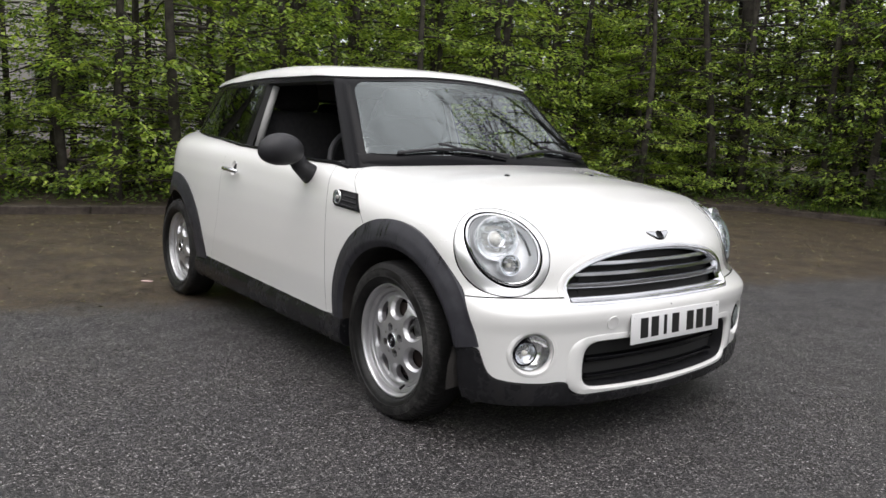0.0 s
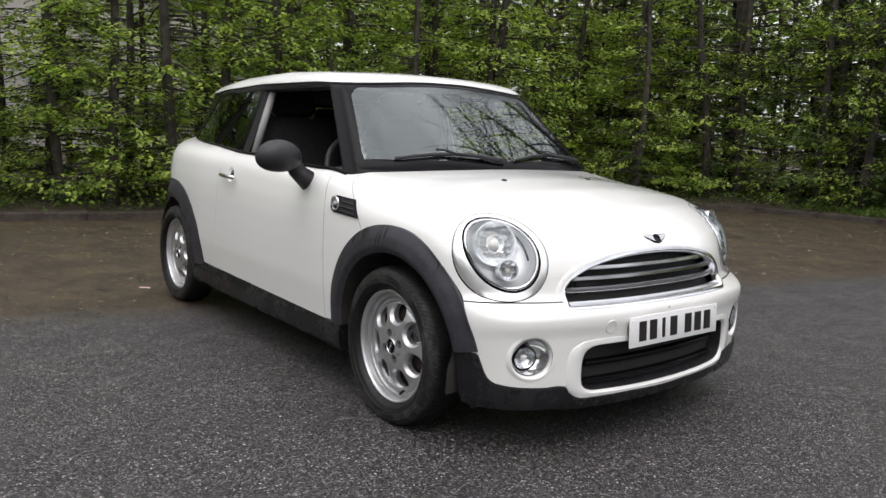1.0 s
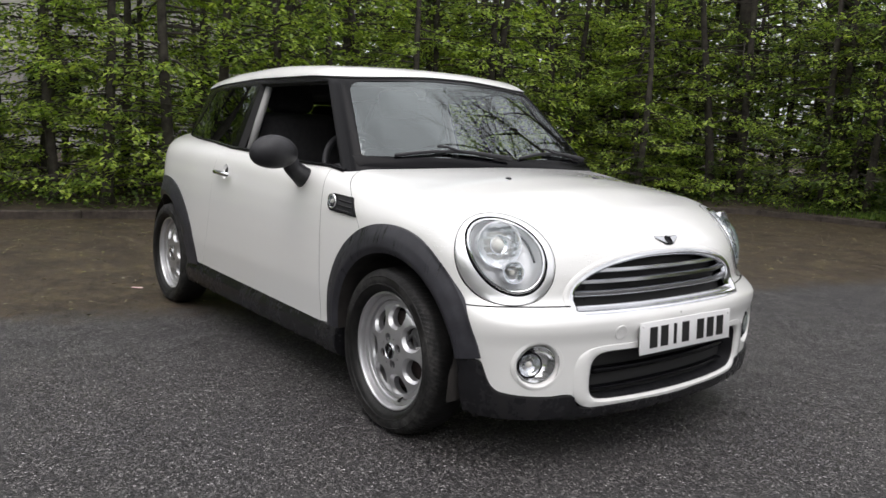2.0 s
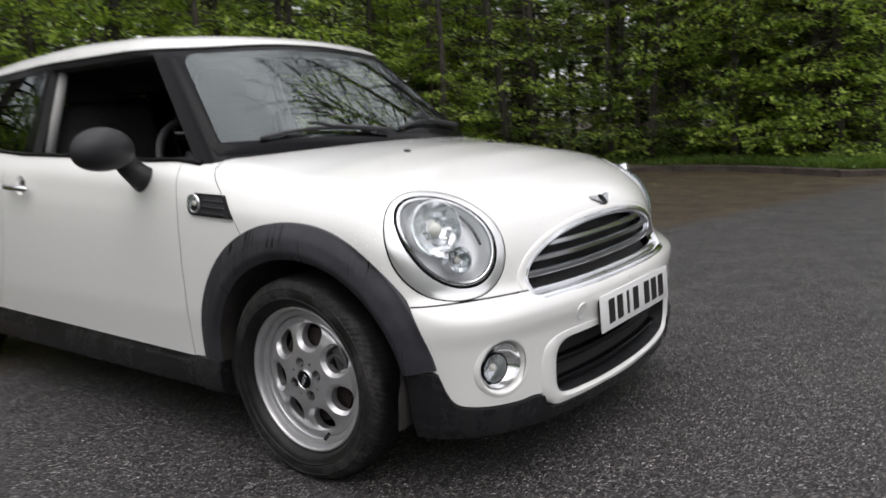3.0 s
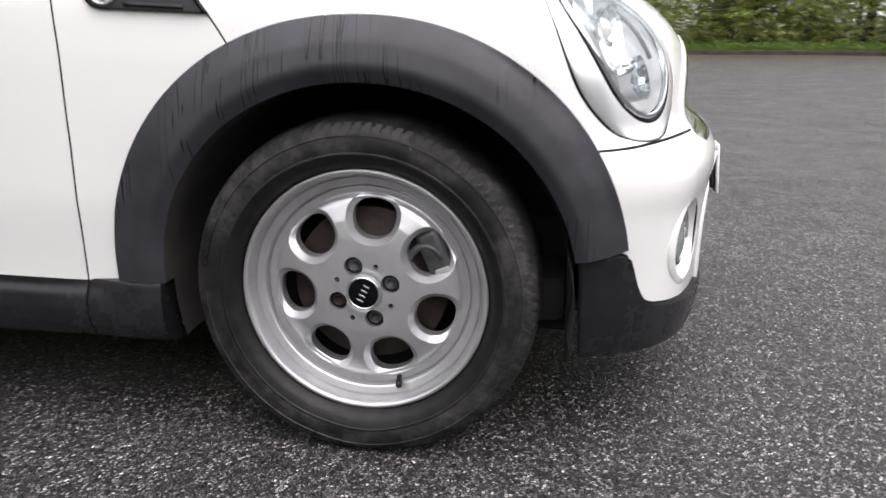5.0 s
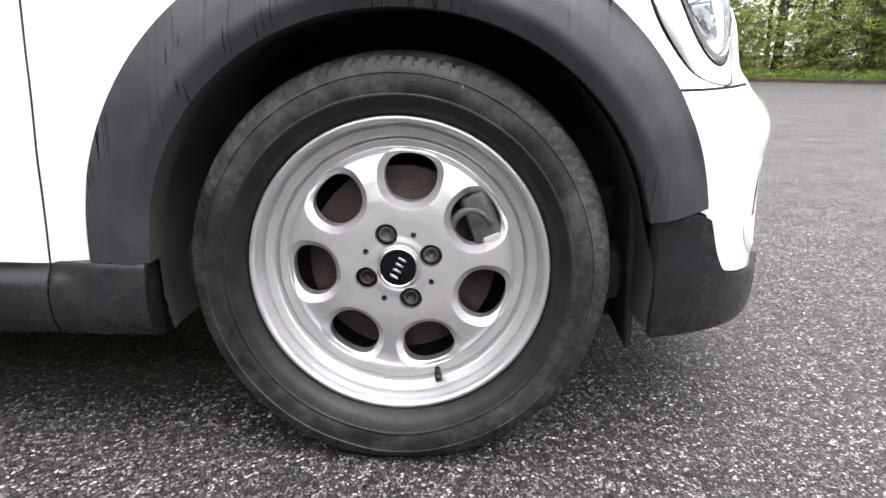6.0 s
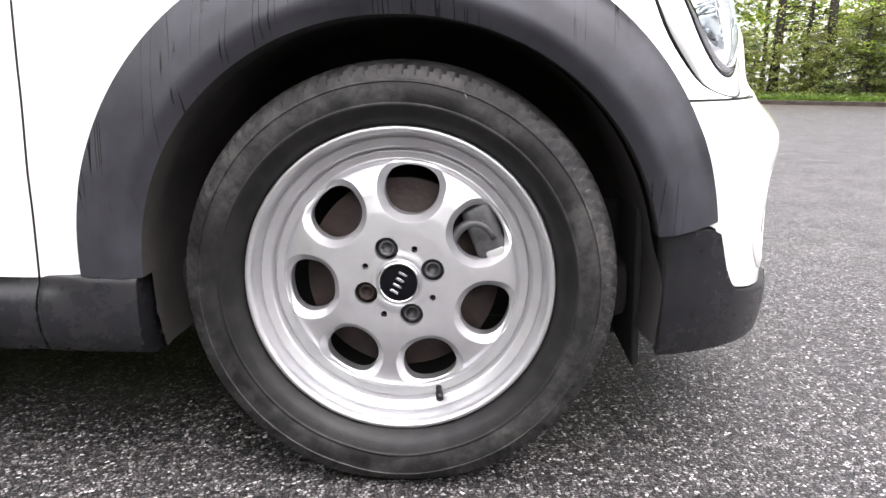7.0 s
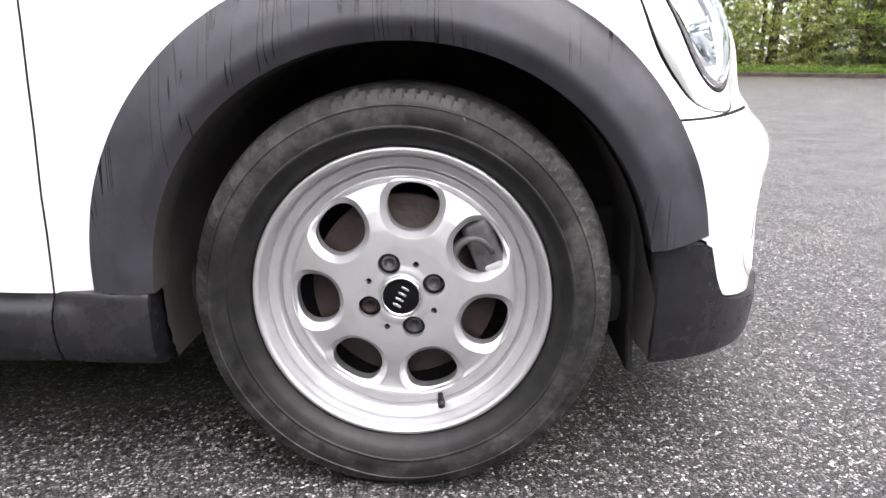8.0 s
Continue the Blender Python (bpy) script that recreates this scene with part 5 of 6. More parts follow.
# ---- ground, kerb and verge ----
def asphalt_mat():
    m = mat("wet_asphalt", (0.06, 0.06, 0.06), 0.55, spec=0.32)
    at = coords(m)
    wob = node(m, "ShaderNodeTexNoise", Scale=120.0, Detail=2.0)
    link(m, at, wob.inputs["Vector"])
    push = node(m, "ShaderNodeMapping")
    push.inputs["Scale"].default_value = (0.006, 0.006, 0.006)
    link(m, wob.outputs["Color"], push.inputs["Vector"])
    moved = node(m, "ShaderNodeVectorMath")
    link(m, at, moved.inputs[0])
    link(m, push.outputs[0], moved.inputs[1])
    vor = node(m, "ShaderNodeTexVoronoi", Scale=158.0, Randomness=1.0)
    link(m, moved.outputs[0], vor.inputs["Vector"])
    rim = node(m, "ShaderNodeTexVoronoi", Scale=158.0, Randomness=1.0)
    rim.feature = "DISTANCE_TO_EDGE"
    link(m, moved.outputs[0], rim.inputs["Vector"])
    chip = ramp(m, vor.outputs["Color"], (0.12, (0.015, 0.015, 0.016)), (0.45, (0.063, 0.061, 0.062)), (0.66, (0.130, 0.125, 0.125)), (0.84, (0.28, 0.272, 0.270)), (0.96, (0.55, 0.54, 0.53)))
    gap = ramp(m, rim.outputs["Distance"], (0.045, (0.06, 0.06, 0.06)), (0.20, (1, 1, 1)))
    chips = mix(m, 1.0, chip, gap, "MULTIPLY")
    broad = noise_tex(m, 0.9, 5.0, 0.65, at)
    chips = mix(m, 1.0, chips, ramp(m, broad, (0.3, (0.88, 0.88, 0.90)), (0.7, (1.10, 1.08, 1.06))), "MULTIPLY")
    chips = mix(m, 1.0, chips, ramp(m, noise_tex(m, 48, 4.0, 0.7, at), (0.30, (0.55, 0.55, 0.55)), (0.50, (1.0, 1.0, 1.0)), (0.70, (1.6, 1.58, 1.56))), "MULTIPLY")
    # the older brown surface past a slanting seam
    sep = node(m, "ShaderNodeSeparateXYZ")
    link(m, at, sep.inputs[0])
    seam = math_node(m, "SUBTRACT", math_node(m, "ADD", math_node(m, "MULTIPLY", sep.outputs[1], 0.28), -1.83), sep.outputs[0])
    seam = math_node(m, "ADD", math_node(m, "ADD", seam, 0.1), math_node(m, "MULTIPLY", math_node(m, "SUBTRACT", noise_tex(m, 4.0, 7.0, 0.75, at), 0.5), 0.9))
    far = math_node(m, "SUBTRACT", sep.outputs[1], math_node(m, "ADD", 10.6, math_node(m, "MULTIPLY", sep.outputs[0], 0.1)))
    far = math_node(m, "ADD", far, math_node(m, "MULTIPLY", math_node(m, "SUBTRACT", noise_tex(m, 0.8, 6.0, 0.7, at), 0.5), 7.0))
    old_mask = math_node(m, "MAXIMUM", ramp(m, seam, (0.0, (0, 0, 0)), (0.35, (1, 1, 1))), math_node(m, "MULTIPLY", ramp(m, math_node(m, "MULTIPLY", far, 0.2), (0.0, (0, 0, 0)), (1.0, (1, 1, 1))), 0.7))
    moss = noise_tex(m, 2.6, 8.0, 0.78, at)
    old = ramp(m, moss, (0.34, (0.030, 0.024, 0.018)), (0.50, (0.070, 0.053, 0.037)), (0.66, (0.110, 0.088, 0.050)))
    old = mix(m, 0.9, old, ramp(m, noise_tex(m, 75, 5.0, 0.85, at), (0.32, (0.35, 0.35, 0.35)), (0.55, (1.0, 1.0, 1.0)), (0.72, (2.3, 2.2, 2.0))), "MULTIPLY")
    old = mix(m, 0.85, old, ramp(m, noise_tex(m, 13, 7.0, 0.75, at), (0.34, (0.45, 0.43, 0.42)), (0.50, (0.95, 0.95, 0.95)), (0.66, (1.75, 1.6, 1.35))), "MULTIPLY")
    link(m, mix(m, old_mask, chips, old), bsdf(m).inputs["Base Color"])
    link(m, ramp(m, noise_tex(m, 3.0, 5.0, 0.7, at), (0.35, (0.40,) * 3), (0.7, (0.58,) * 3)), bsdf(m).inputs["Roughness"])
    bump(m, math_node(m, "ADD", math_node(m, "MINIMUM", rim.outputs["Distance"], 0.22), math_node(m, "MULTIPLY", vor.outputs["Color"], 0.25)), 0.9, 0.008)
    return m


asphalt = asphalt_mat()
soil = grained(mat("leaf_litter_soil", (0.05, 0.035, 0.025), 0.95), (0.022, 0.016, 0.011), (0.085, 0.062, 0.042), 6, 40, 0.8)
kerb_mat = grained(mat("mossy_concrete_kerb", (0.14, 0.12, 0.10), 0.9), (0.020, 0.015, 0.012), (0.085, 0.068, 0.055), 9, 60, 0.7)
bark = grained(mat("dark_bark", (0.04, 0.034, 0.028), 0.95), (0.018, 0.015, 0.012), (0.075, 0.066, 0.054), 9, 45, 0.9)
pale_bark = grained(mat("pale_twigs", (0.14, 0.12, 0.09), 0.95), (0.08, 0.068, 0.05), (0.19, 0.165, 0.13), 12, 60, 0.6)


def leaf_mat(name, c1, c2, c3):
    m = bpy.data.materials.new(name)
    m.use_nodes = True
    b = bsdf(m)
    b.inputs["Roughness"].default_value = 0.45
    geo = node(m, "ShaderNodeNewGeometry")
    col = ramp(m, geo.outputs["Random Per Island"], (0.1, c1), (0.5, c2), (0.92, c3))
    link(m, col, b.inputs["Base Color"])
    tr = node(m, "ShaderNodeBsdfTranslucent")
    link(m, mix(m, 1.0, col, (1.5, 1.6, 0.7), "MULTIPLY"), tr.inputs[0])
    mx = node(m, "ShaderNodeMixShader")
    mx.inputs[0].default_value = 0.45
    link(m, b.outputs[0], mx.inputs[1])
    link(m, tr.outputs[0], mx.inputs[2])
    link(m, mx.outputs[0], m.node_tree.nodes["Material Output"].inputs[0])
    return m


leaf_green = leaf_mat("fresh_hornbeam_leaf", (0.105, 0.172, 0.030), (0.23, 0.325, 0.055), (0.39, 0.48, 0.10))
# dark green for bramble and ivy; on inner trees it paints in shade
leaf_dark = leaf_mat("bramble_and_shaded_leaf", (0.042, 0.075, 0.020), (0.092, 0.150, 0.036), (0.16, 0.22, 0.055))
leaf_pale = leaf_mat("pale_spring_leaf", (0.13, 0.17, 0.05), (0.25, 0.29, 0.09), (0.38, 0.40, 0.16))
grass_mat = leaf_mat("verge_grass", (0.055, 0.115, 0.018), (0.115, 0.195, 0.034), (0.21, 0.28, 0.07))

ground_v = [(-300, -300, 0), (300, -300, 0), (300, 300, 0), (-300, 300, 0)]
tagged(mesh_object("ground", ground_v, [(0, 1, 2, 3)], asphalt, None, "", None, False), "dark wet asphalt car park with a browner mossy strip", "ground", "", "structure")

KERB = [(-11.5, -18), (-9.3, -9.0), (-7.1, -1.2), (-6.65, 0.4), (-6.1, 3.6), (-5.75, 6.6), (-5.45, 8.2), (-4.9, 9.05), (-4.0, 9.35), (-2.7, 9.45), (-1.6, 9.3), (-0.6, 8.75), (0.1, 8.45), (0.55, 8.8), (0.8, 10.0), (1.15, 12.8), (1.5, 15.2), (2.1, 16.5), (3.2, 16.85), (4.6, 16.75), (6.2, 16.4), (7.6, 15.2), (9.5, 13.4), (14, 10.5), (26, 5.0)]


def smooth_line(pts, step):
    """Catmull-Rom through pts, at even steps."""
    p = [Vector(q) for q in pts]
    out = []
    for i in range(len(p) - 1):
        a, b, c, d = p[max(i - 1, 0)], p[i], p[i + 1], p[min(i + 2, len(p) - 1)]
        for k in range(12):
            t = k / 12
            out.append(0.5 * ((2 * b) + (c - a) * t + (2 * a - 5 * b + 4 * c - d) * t * t + (3 * b - a - 3 * c + d) * t ** 3))
    out.append(p[-1])
    even, carry = [out[0]], 0.0
    for a, b in zip(out, out[1:]):
        length = (b - a).length
        s = step - carry
        while s <= length:
            even.append(a.lerp(b, s / length))
            s += step
        carry = length - (s - step)
    return even


kerb_line = smooth_line(KERB, 0.915)
kl = np.array([(p.x, p.y) for p in kerb_line])


def kerb_side(p):
    """Signed distance from the kerb line: negative on the verge."""
    best, sign = np.full(len(p), 1e9), np.ones(len(p))
    for a, b in zip(kl, kl[1:]):
        ab = b - a
        t = np.clip(((p[:, 0] - a[0]) * ab[0] + (p[:, 1] - a[1]) * ab[1]) / ab.dot(ab), 0, 1)
        dx, dy = p[:, 0] - a[0] - t * ab[0], p[:, 1] - a[1] - t * ab[1]
        d = np.hypot(dx, dy)
        s = np.where(ab[0] * dy - ab[1] * dx > 0, -1.0, 1.0)
        sign = np.where(d < best - 1e-9, s, sign)
        best = np.minimum(best, d)
    return best * sign


def verge():
    xs, ys = np.arange(-45, 31, 0.55), np.arange(-26, 56, 0.55)
    X, Y = np.meshgrid(xs, ys, indexing="ij")
    v = np.stack([X.ravel(), Y.ravel(), np.zeros(X.size)], 1)
    n = len(ys)
    i, j = np.meshgrid(np.arange(len(xs) - 1), np.arange(n - 1), indexing="ij")
    a = (i * n + j).ravel()
    t = np.concatenate([np.stack([a, a + n, a + n + 1], 1), np.stack([a, a + n + 1, a + 1], 1)])
    v, t = keep(v, t, lambda p: kerb_side(p) + 0.11)
    v, t = compact(v, t)
    d = -kerb_side(v)
    hum = np.array([noise.noise((p[0] * 0.9, p[1] * 0.9, 0)) for p in v])
    v[:, 2] = 0.085 + 0.10 * step01(d, 0.1, 2.5) + 0.05 * hum * step01(d, 0.1, 1.0)
    tagged(mesh_object("verge", v, t.tolist(), soil), "brown soil bank with leaf litter under the trees", "ground", "", "structure")


verge()


def leaf_sheet(base, along, normal, length, width):
    """Leaves as small folded blades: arrays of points, directions, normals and sizes."""
    along = along / np.linalg.norm(along, axis=1, keepdims=True)
    side = np.cross(normal, along)
    side /= np.maximum(np.linalg.norm(side, axis=1, keepdims=True), 1e-6)
    up = np.cross(along, side)
    length, width = length[:, None], width[:, None]
    v = np.stack([base, base + along * length * 0.45 + side * width * 0.5 + up * width * 0.12, base + along * length - up * length * 0.12, base + along * length * 0.45 - side * width * 0.5 + up * width * 0.12], 1).reshape(-1, 3)
    k = np.arange(len(base)) * 4
    f = np.concatenate([np.stack([k, k + 1, k + 2], 1), np.stack([k, k + 2, k + 3], 1)])
    return v, f


def quick_mesh(name, v, f, material, parent=None, smooth=False):
    me = bpy.data.meshes.new(name)
    v, f = np.asarray(v, np.float32), np.asarray(f, np.int32)
    me.vertices.add(len(v))
    me.vertices.foreach_set("co", v.ravel())
    me.loops.add(f.size)
    me.loops.foreach_set("vertex_index", f.ravel())
    me.polygons.add(len(f))
    me.polygons.foreach_set("loop_start", np.arange(len(f), dtype=np.int32) * f.shape[1])
    me.update(calc_edges=True)
    me.validate()
    me.materials.append(material)
    ob = new(name, me)
    if parent is not None:
        ob.parent = parent
    return ob


def tree(seed, height, girth, sprays, leaves, leaf_m, low=0.35, top_bare=0.5, label="", reach=1.2, bark_m=None):
    rng = np.random.default_rng(seed)
    root = thing("tree", label, "tree", "trees behind the kerb")
    bend = rng.normal(0, 0.05, (2,))
    ph = rng.uniform(0, 6.28, 4)

    def stem(h):
        k = h / height
        return np.array([bend[0] * h * 0.6 + 0.10 * math.sin(k * 5 + ph[0]) * k, bend[1] * h * 0.6 + 0.10 * math.sin(k * 6 + ph[1]) * k, h])

    hs = np.linspace(-0.15, height, 16)
    rad = [girth * (1.0 - 0.85 * max(h, 0) / height) * (1.35 if h < 0.02 else 1.0) for h in hs]
    v, f = tube([stem(h) for h in hs], rad, 9)
    mesh_object("trunk", v, f, bark_m or bark, root)
    bv_, bf_ = [], []
    lb, la, ln_, ll, lw = [], [], [], [], []
    for i in range(sprays):
        k = (i + rng.uniform(0, 1)) / sprays
        h = low + (height * 0.96 - low) * k ** 1.25
        az = rng.uniform(0, 2 * math.pi)
        upper = h > 3.4
        L = reach * rng.uniform(0.55, 1.15) * (1.0 if not upper else rng.uniform(0.8, 1.7))
        rise = rng.uniform(-0.05, 0.35) if not upper else rng.uniform(0.5, 1.3)
        d = np.array([math.cos(az), math.sin(az), rise])
        p0 = stem(h)
        pts = [p0 + d * L * s + np.array([0, 0, -0.25 * L * s * s * (0 if upper else 1)]) + rng.normal(0, 0.02, 3) * (s > 0) for s in (0, 0.3, 0.65, 1.0)]
        bv1, bf1 = tube(pts, [0.012 + 0.006 * L, 0.009 + 0.004 * L, 0.006, 0.003], 4)
        o = len(bv_)
        bv_ += [tuple(q) for q in bv1]
        bf_ += [tuple(q + o for q in fc) for fc in bf1 if len(fc) == 4]
        twigs = [(pts, 1.0)]
        for _ in range(4 if not upper else 5):
            s = rng.uniform(0.25, 0.95)
            q0 = pts[0] + (pts[3] - pts[0]) * s
            a2 = az + rng.choice([-1, 1]) * rng.uniform(0.5, 1.1)
            d2 = np.array([math.cos(a2), math.sin(a2), rise * 0.8 + rng.normal(0, 0.12)])
            l2 = L * rng.uniform(0.25, 0.5)
            q = [q0, q0 + d2 * l2 * 0.5, q0 + d2 * l2 + np.array([0, 0, -0.05])]
            b2, f2 = tube(q, [0.006, 0.004, 0.002], 3)
            o = len(bv_)
            bv_ += [tuple(x) for x in b2]
            bf_ += [tuple(x + o for x in fc) for fc in f2 if len(fc) == 4]
            twigs.append(([q[0], q[1], q[1], q[2]], 0.55))
        if upper and rng.uniform() < top_bare:
            continue
        for q, share in twigs:
            n = max(2, int(leaves * share * rng.uniform(0.6, 1.3)))
            s = rng.uniform(0.15, 1.05, n)
            base = np.array(q[0])[None] + (np.array(q[3]) - np.array(q[0]))[None] * s[:, None] + rng.normal(0, 0.035, (n, 3))
            ax = np.array(q[3]) - np.array(q[0])
            ax[2] = 0
            ax = ax / max(np.linalg.norm(ax), 1e-6)
            sd = np.array([-ax[1], ax[0], 0]) * rng.choice([-1, 1], n)[:, None]
            al = ax[None] * rng.uniform(0.2, 1, (n, 1)) + sd * rng.uniform(0.3, 1.0, (n, 1)) + np.array([[0, 0, -0.35]]) * rng.uniform(0, 1.5, (n, 1))
            lb.append(base)
            la.append(al)
            ln_.append(np.array([[0, 0, 1.0]]) + rng.normal(0, 0.33, (n, 3)))
            ll.append(rng.uniform(0.055, 0.095, n))
            lw.append(rng.uniform(0.034, 0.055, n))
    quick_mesh("branch", bv_, np.array(bf_), bark_m or bark, root)
    v, f = leaf_sheet(np.concatenate(lb), np.concatenate(la), np.concatenate(ln_), np.concatenate(ll), np.concatenate(lw))
    quick_mesh("crown", v, f, leaf_m, root)
    return root


def scatter_trees():
    rng = random.Random(5)
    hedge = [tree(11 + i, rng.uniform(4.6, 6.2), rng.uniform(0.05, 0.085), 58, 24, leaf_green, 0.25, 0.8, "slim hornbeam with layered fresh green leaves", 1.15) for i in range(5)]
    tall = [tree(31 + i, rng.uniform(6.5, 8.5), rng.uniform(0.065, 0.11), 40, 22, leaf_green, 0.9, 0.9, "tall dark-trunked tree with sparse fresh leaves", 1.5) for i in range(3)]
    bush = [tree(51 + i, 1.9, 0.03, 46, 24, leaf_dark, 0.08, 0.0, "low bramble bush with dark leaves", 0.75) for i in range(2)]
    for b in bush:
        tagged(b, category="bush", group="bushes under the trees")
    pale = [tree(71 + i, rng.uniform(5, 7), rng.uniform(0.06, 0.10), 46, 16, leaf_pale, 0.7, 0.5, "slender tree with pale yellow-green spring leaves", 1.3) for i in range(2)]
    # their darker leaf colour puts in the shade behind the hedge
    thin = [tree(91 + i, rng.uniform(5, 6.5), rng.uniform(0.05, 0.10), 44, 18, leaf_dark, 0.25, 0.85, "slim tree with dull green leaves, coloured dark as if shaded", 1.3) for i in range(3)]
    shrub = [tree(131 + i, 2.3, 0.025, 44, 20, leaf_pale, 0.1, 0.0, "loose shrub with pale yellow-green leaves", 0.8, pale_bark) for i in range(2)]
    for b in shrub:
        tagged(b, category="bush", group="bushes under the trees")
    used = set()

    def put(kind, x, y, s=1.0):
        src = rng.choice(kind)
        m = Matrix.Translation((x, y, 0.06)) @ Matrix.Rotation(rng.uniform(0, 6.28), 4, "Z")
        if src.name not in used:
            used.add(src.name)
            src.matrix_basis = m @ Matrix.Scale(s, 4)
            return src
        c = copy_thing(src, m)
        c.scale = (s, s, s)
        return c

    # taller bare-topped trees behind the inner corner of the hedge
    bare = [tree(111 + i, 10.5, 0.13, 60, 7, leaf_green, 1.5, 0.96, "tall tree with bare upper branches", 1.9) for i in range(2)]
    for x, y in ((-6.4, 11.2), (-4.6, 11.8), (-3.2, 10.9), (-1.9, 11.6), (-0.9, 10.6), (-7.4, 12.8), (7.3, 18.9), (8.4, 18.2)):
        put(bare, x, y, rng.uniform(1.3, 1.5) if x < 0 else rng.uniform(0.9, 1.1))
    for x, y in ((6.1, 19.4), (6.5, 20.4), (5.6, 19.8)):
        put(thin, x, y, rng.uniform(0.8, 1.0))
    for i in range(9):
        put(shrub, 7.6 + 0.55 * i + rng.uniform(-0.2, 0.2), 17.6 - 0.32 * i + rng.uniform(-0.4, 0.6), rng.uniform(0.6, 1.0))
    # a thicket closes the corner behind them
    for i in range(17):
        x, y = -6.6 - 4.6 * rng.random(), 8.6 + 5.0 * rng.random()
        put(hedge, x, y, rng.uniform(0.95, 1.25))
    # hedge row along the kerb, thinner rows behind
    along = smooth_line(KERB, 0.66)
    for a, b in zip(along, along[1:]):
        d = (b - a).normalized()
        out = Vector((-d.y, d.x))
        x, y = a
        if y < -7 or x > 12:
            continue
        far = x > 0.9
        for row, gap in enumerate((0.75, 1.6, 2.7, 4.0, 5.6, 7.5)):
            if row and rng.random() < (0, 0.15, 0.25, 0.25, 0.3, 0.3)[row]:
                continue
            off = gap + rng.uniform(-0.3, 0.5) + (1.2 if far else 0.9 if x > -2.9 else 0.0)
            px, py = x + out.x * off + rng.uniform(-0.25, 0.25), y + out.y * off + rng.uniform(-0.25, 0.25)
            if kerb_side(np.array([[px, py]]))[0] > -0.6:
                continue
            if far:
                if rng.random() < 0.36:
                    put((pale, pale, tall, thin)[rng.randrange(4)], px, py, rng.uniform(0.8, 1.1))
            elif row < 2:
                if row and y < 4.5 and rng.random() < 0.45:
                    continue
                put(hedge, px, py, rng.uniform(0.85, 1.1))
            else:
                if y < 5 and row > 3:
                    continue
                put((tall, thin, thin)[rng.randrange(3)], px, py, rng.uniform(0.9, 1.15))
            if far and row < 2:
                put(shrub, px + rng.uniform(-0.5, 0.5), py + rng.uniform(-0.4, 0.4), rng.uniform(0.5, 1.0))
            if row == 0 and x < -2.9 and rng.random() < 0.75:
                put(bush, px + rng.uniform(-0.4, 0.4), py, rng.uniform(0.3, 0.6))


scatter_trees()


# ---- woods behind, grass on the verge ----
def woods():
    rng = np.random.default_rng(8)
    pts = np.stack([rng.uniform(-24, 14, 170000), rng.uniform(-16, 34, 170000), rng.uniform(0.1, 1, 170000)], 1)
    d = -kerb_side(pts)
    west = (pts[:, 1] < 5.5) & (pts[:, 0] < -5)
    east = pts[:, 0] > 0.5
    pts = pts[(d > 6.0) & (d < 15) & (~west | (rng.uniform(0, 1, len(pts)) < 0.03)) & (~east | (rng.uniform(0, 1, len(pts)) < 0.25))]
    pts = np.concatenate([pts, np.stack([rng.uniform(0, 16, 3500), rng.uniform(21, 27, 3500), rng.uniform(0, 1, 3500)], 1)])
    pts[:, 2] = 0.1 + np.where((pts[:, 1] > 5.5) & (pts[:, 0] < -1), 6.4, 4.2) * pts[:, 2] ** 0.8
    # an added ring, never in view, blocks low sky on the other two sides
    a = rng.uniform(math.radians(195), math.radians(372), 26000)
    r = rng.uniform(15, 21, 26000)
    ring = np.stack([r * np.cos(a), r * np.sin(a), 0.1 + np.interp(np.degrees(a), [285, 315], [5.5, 3.0]) * rng.uniform(0, 1, 26000)], 1)
    pts = np.concatenate([pts, ring])
    n = len(pts)
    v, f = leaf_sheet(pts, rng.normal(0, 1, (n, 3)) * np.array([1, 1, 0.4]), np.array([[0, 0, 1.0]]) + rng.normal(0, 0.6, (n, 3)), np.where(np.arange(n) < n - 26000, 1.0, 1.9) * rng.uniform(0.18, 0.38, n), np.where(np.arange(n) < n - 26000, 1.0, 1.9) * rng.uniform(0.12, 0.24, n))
    # the deep leaves take the dark green, so the wood's shade is coloured in
    tagged(quick_mesh("far_woods", v, f, leaf_dark), "undergrowth and leaves deep in the wood, coloured dark for shade, with an unseen ring blocking low sky", "woods", "", "stuff")
    n = 26000
    pts = np.stack([rng.uniform(1.5, 17, n), rng.uniform(18.0, 24, n), 0.1 + 4.6 * rng.uniform(0, 1, n) ** 1.6], 1)
    pts = pts[-kerb_side(pts) > 1.3]
    n = len(pts)
    v, f = leaf_sheet(pts, rng.normal(0, 1, (n, 3)) * np.array([1, 1, 0.5]), np.array([[0, 0, 1.0]]) + rng.normal(0, 0.6, (n, 3)), rng.uniform(0.07, 0.16, n), rng.uniform(0.05, 0.10, n))
    tagged(quick_mesh("undergrowth", v, f, leaf_pale), "loose pale yellow-green spring undergrowth beyond the kerb", "undergrowth", "", "stuff")


woods()


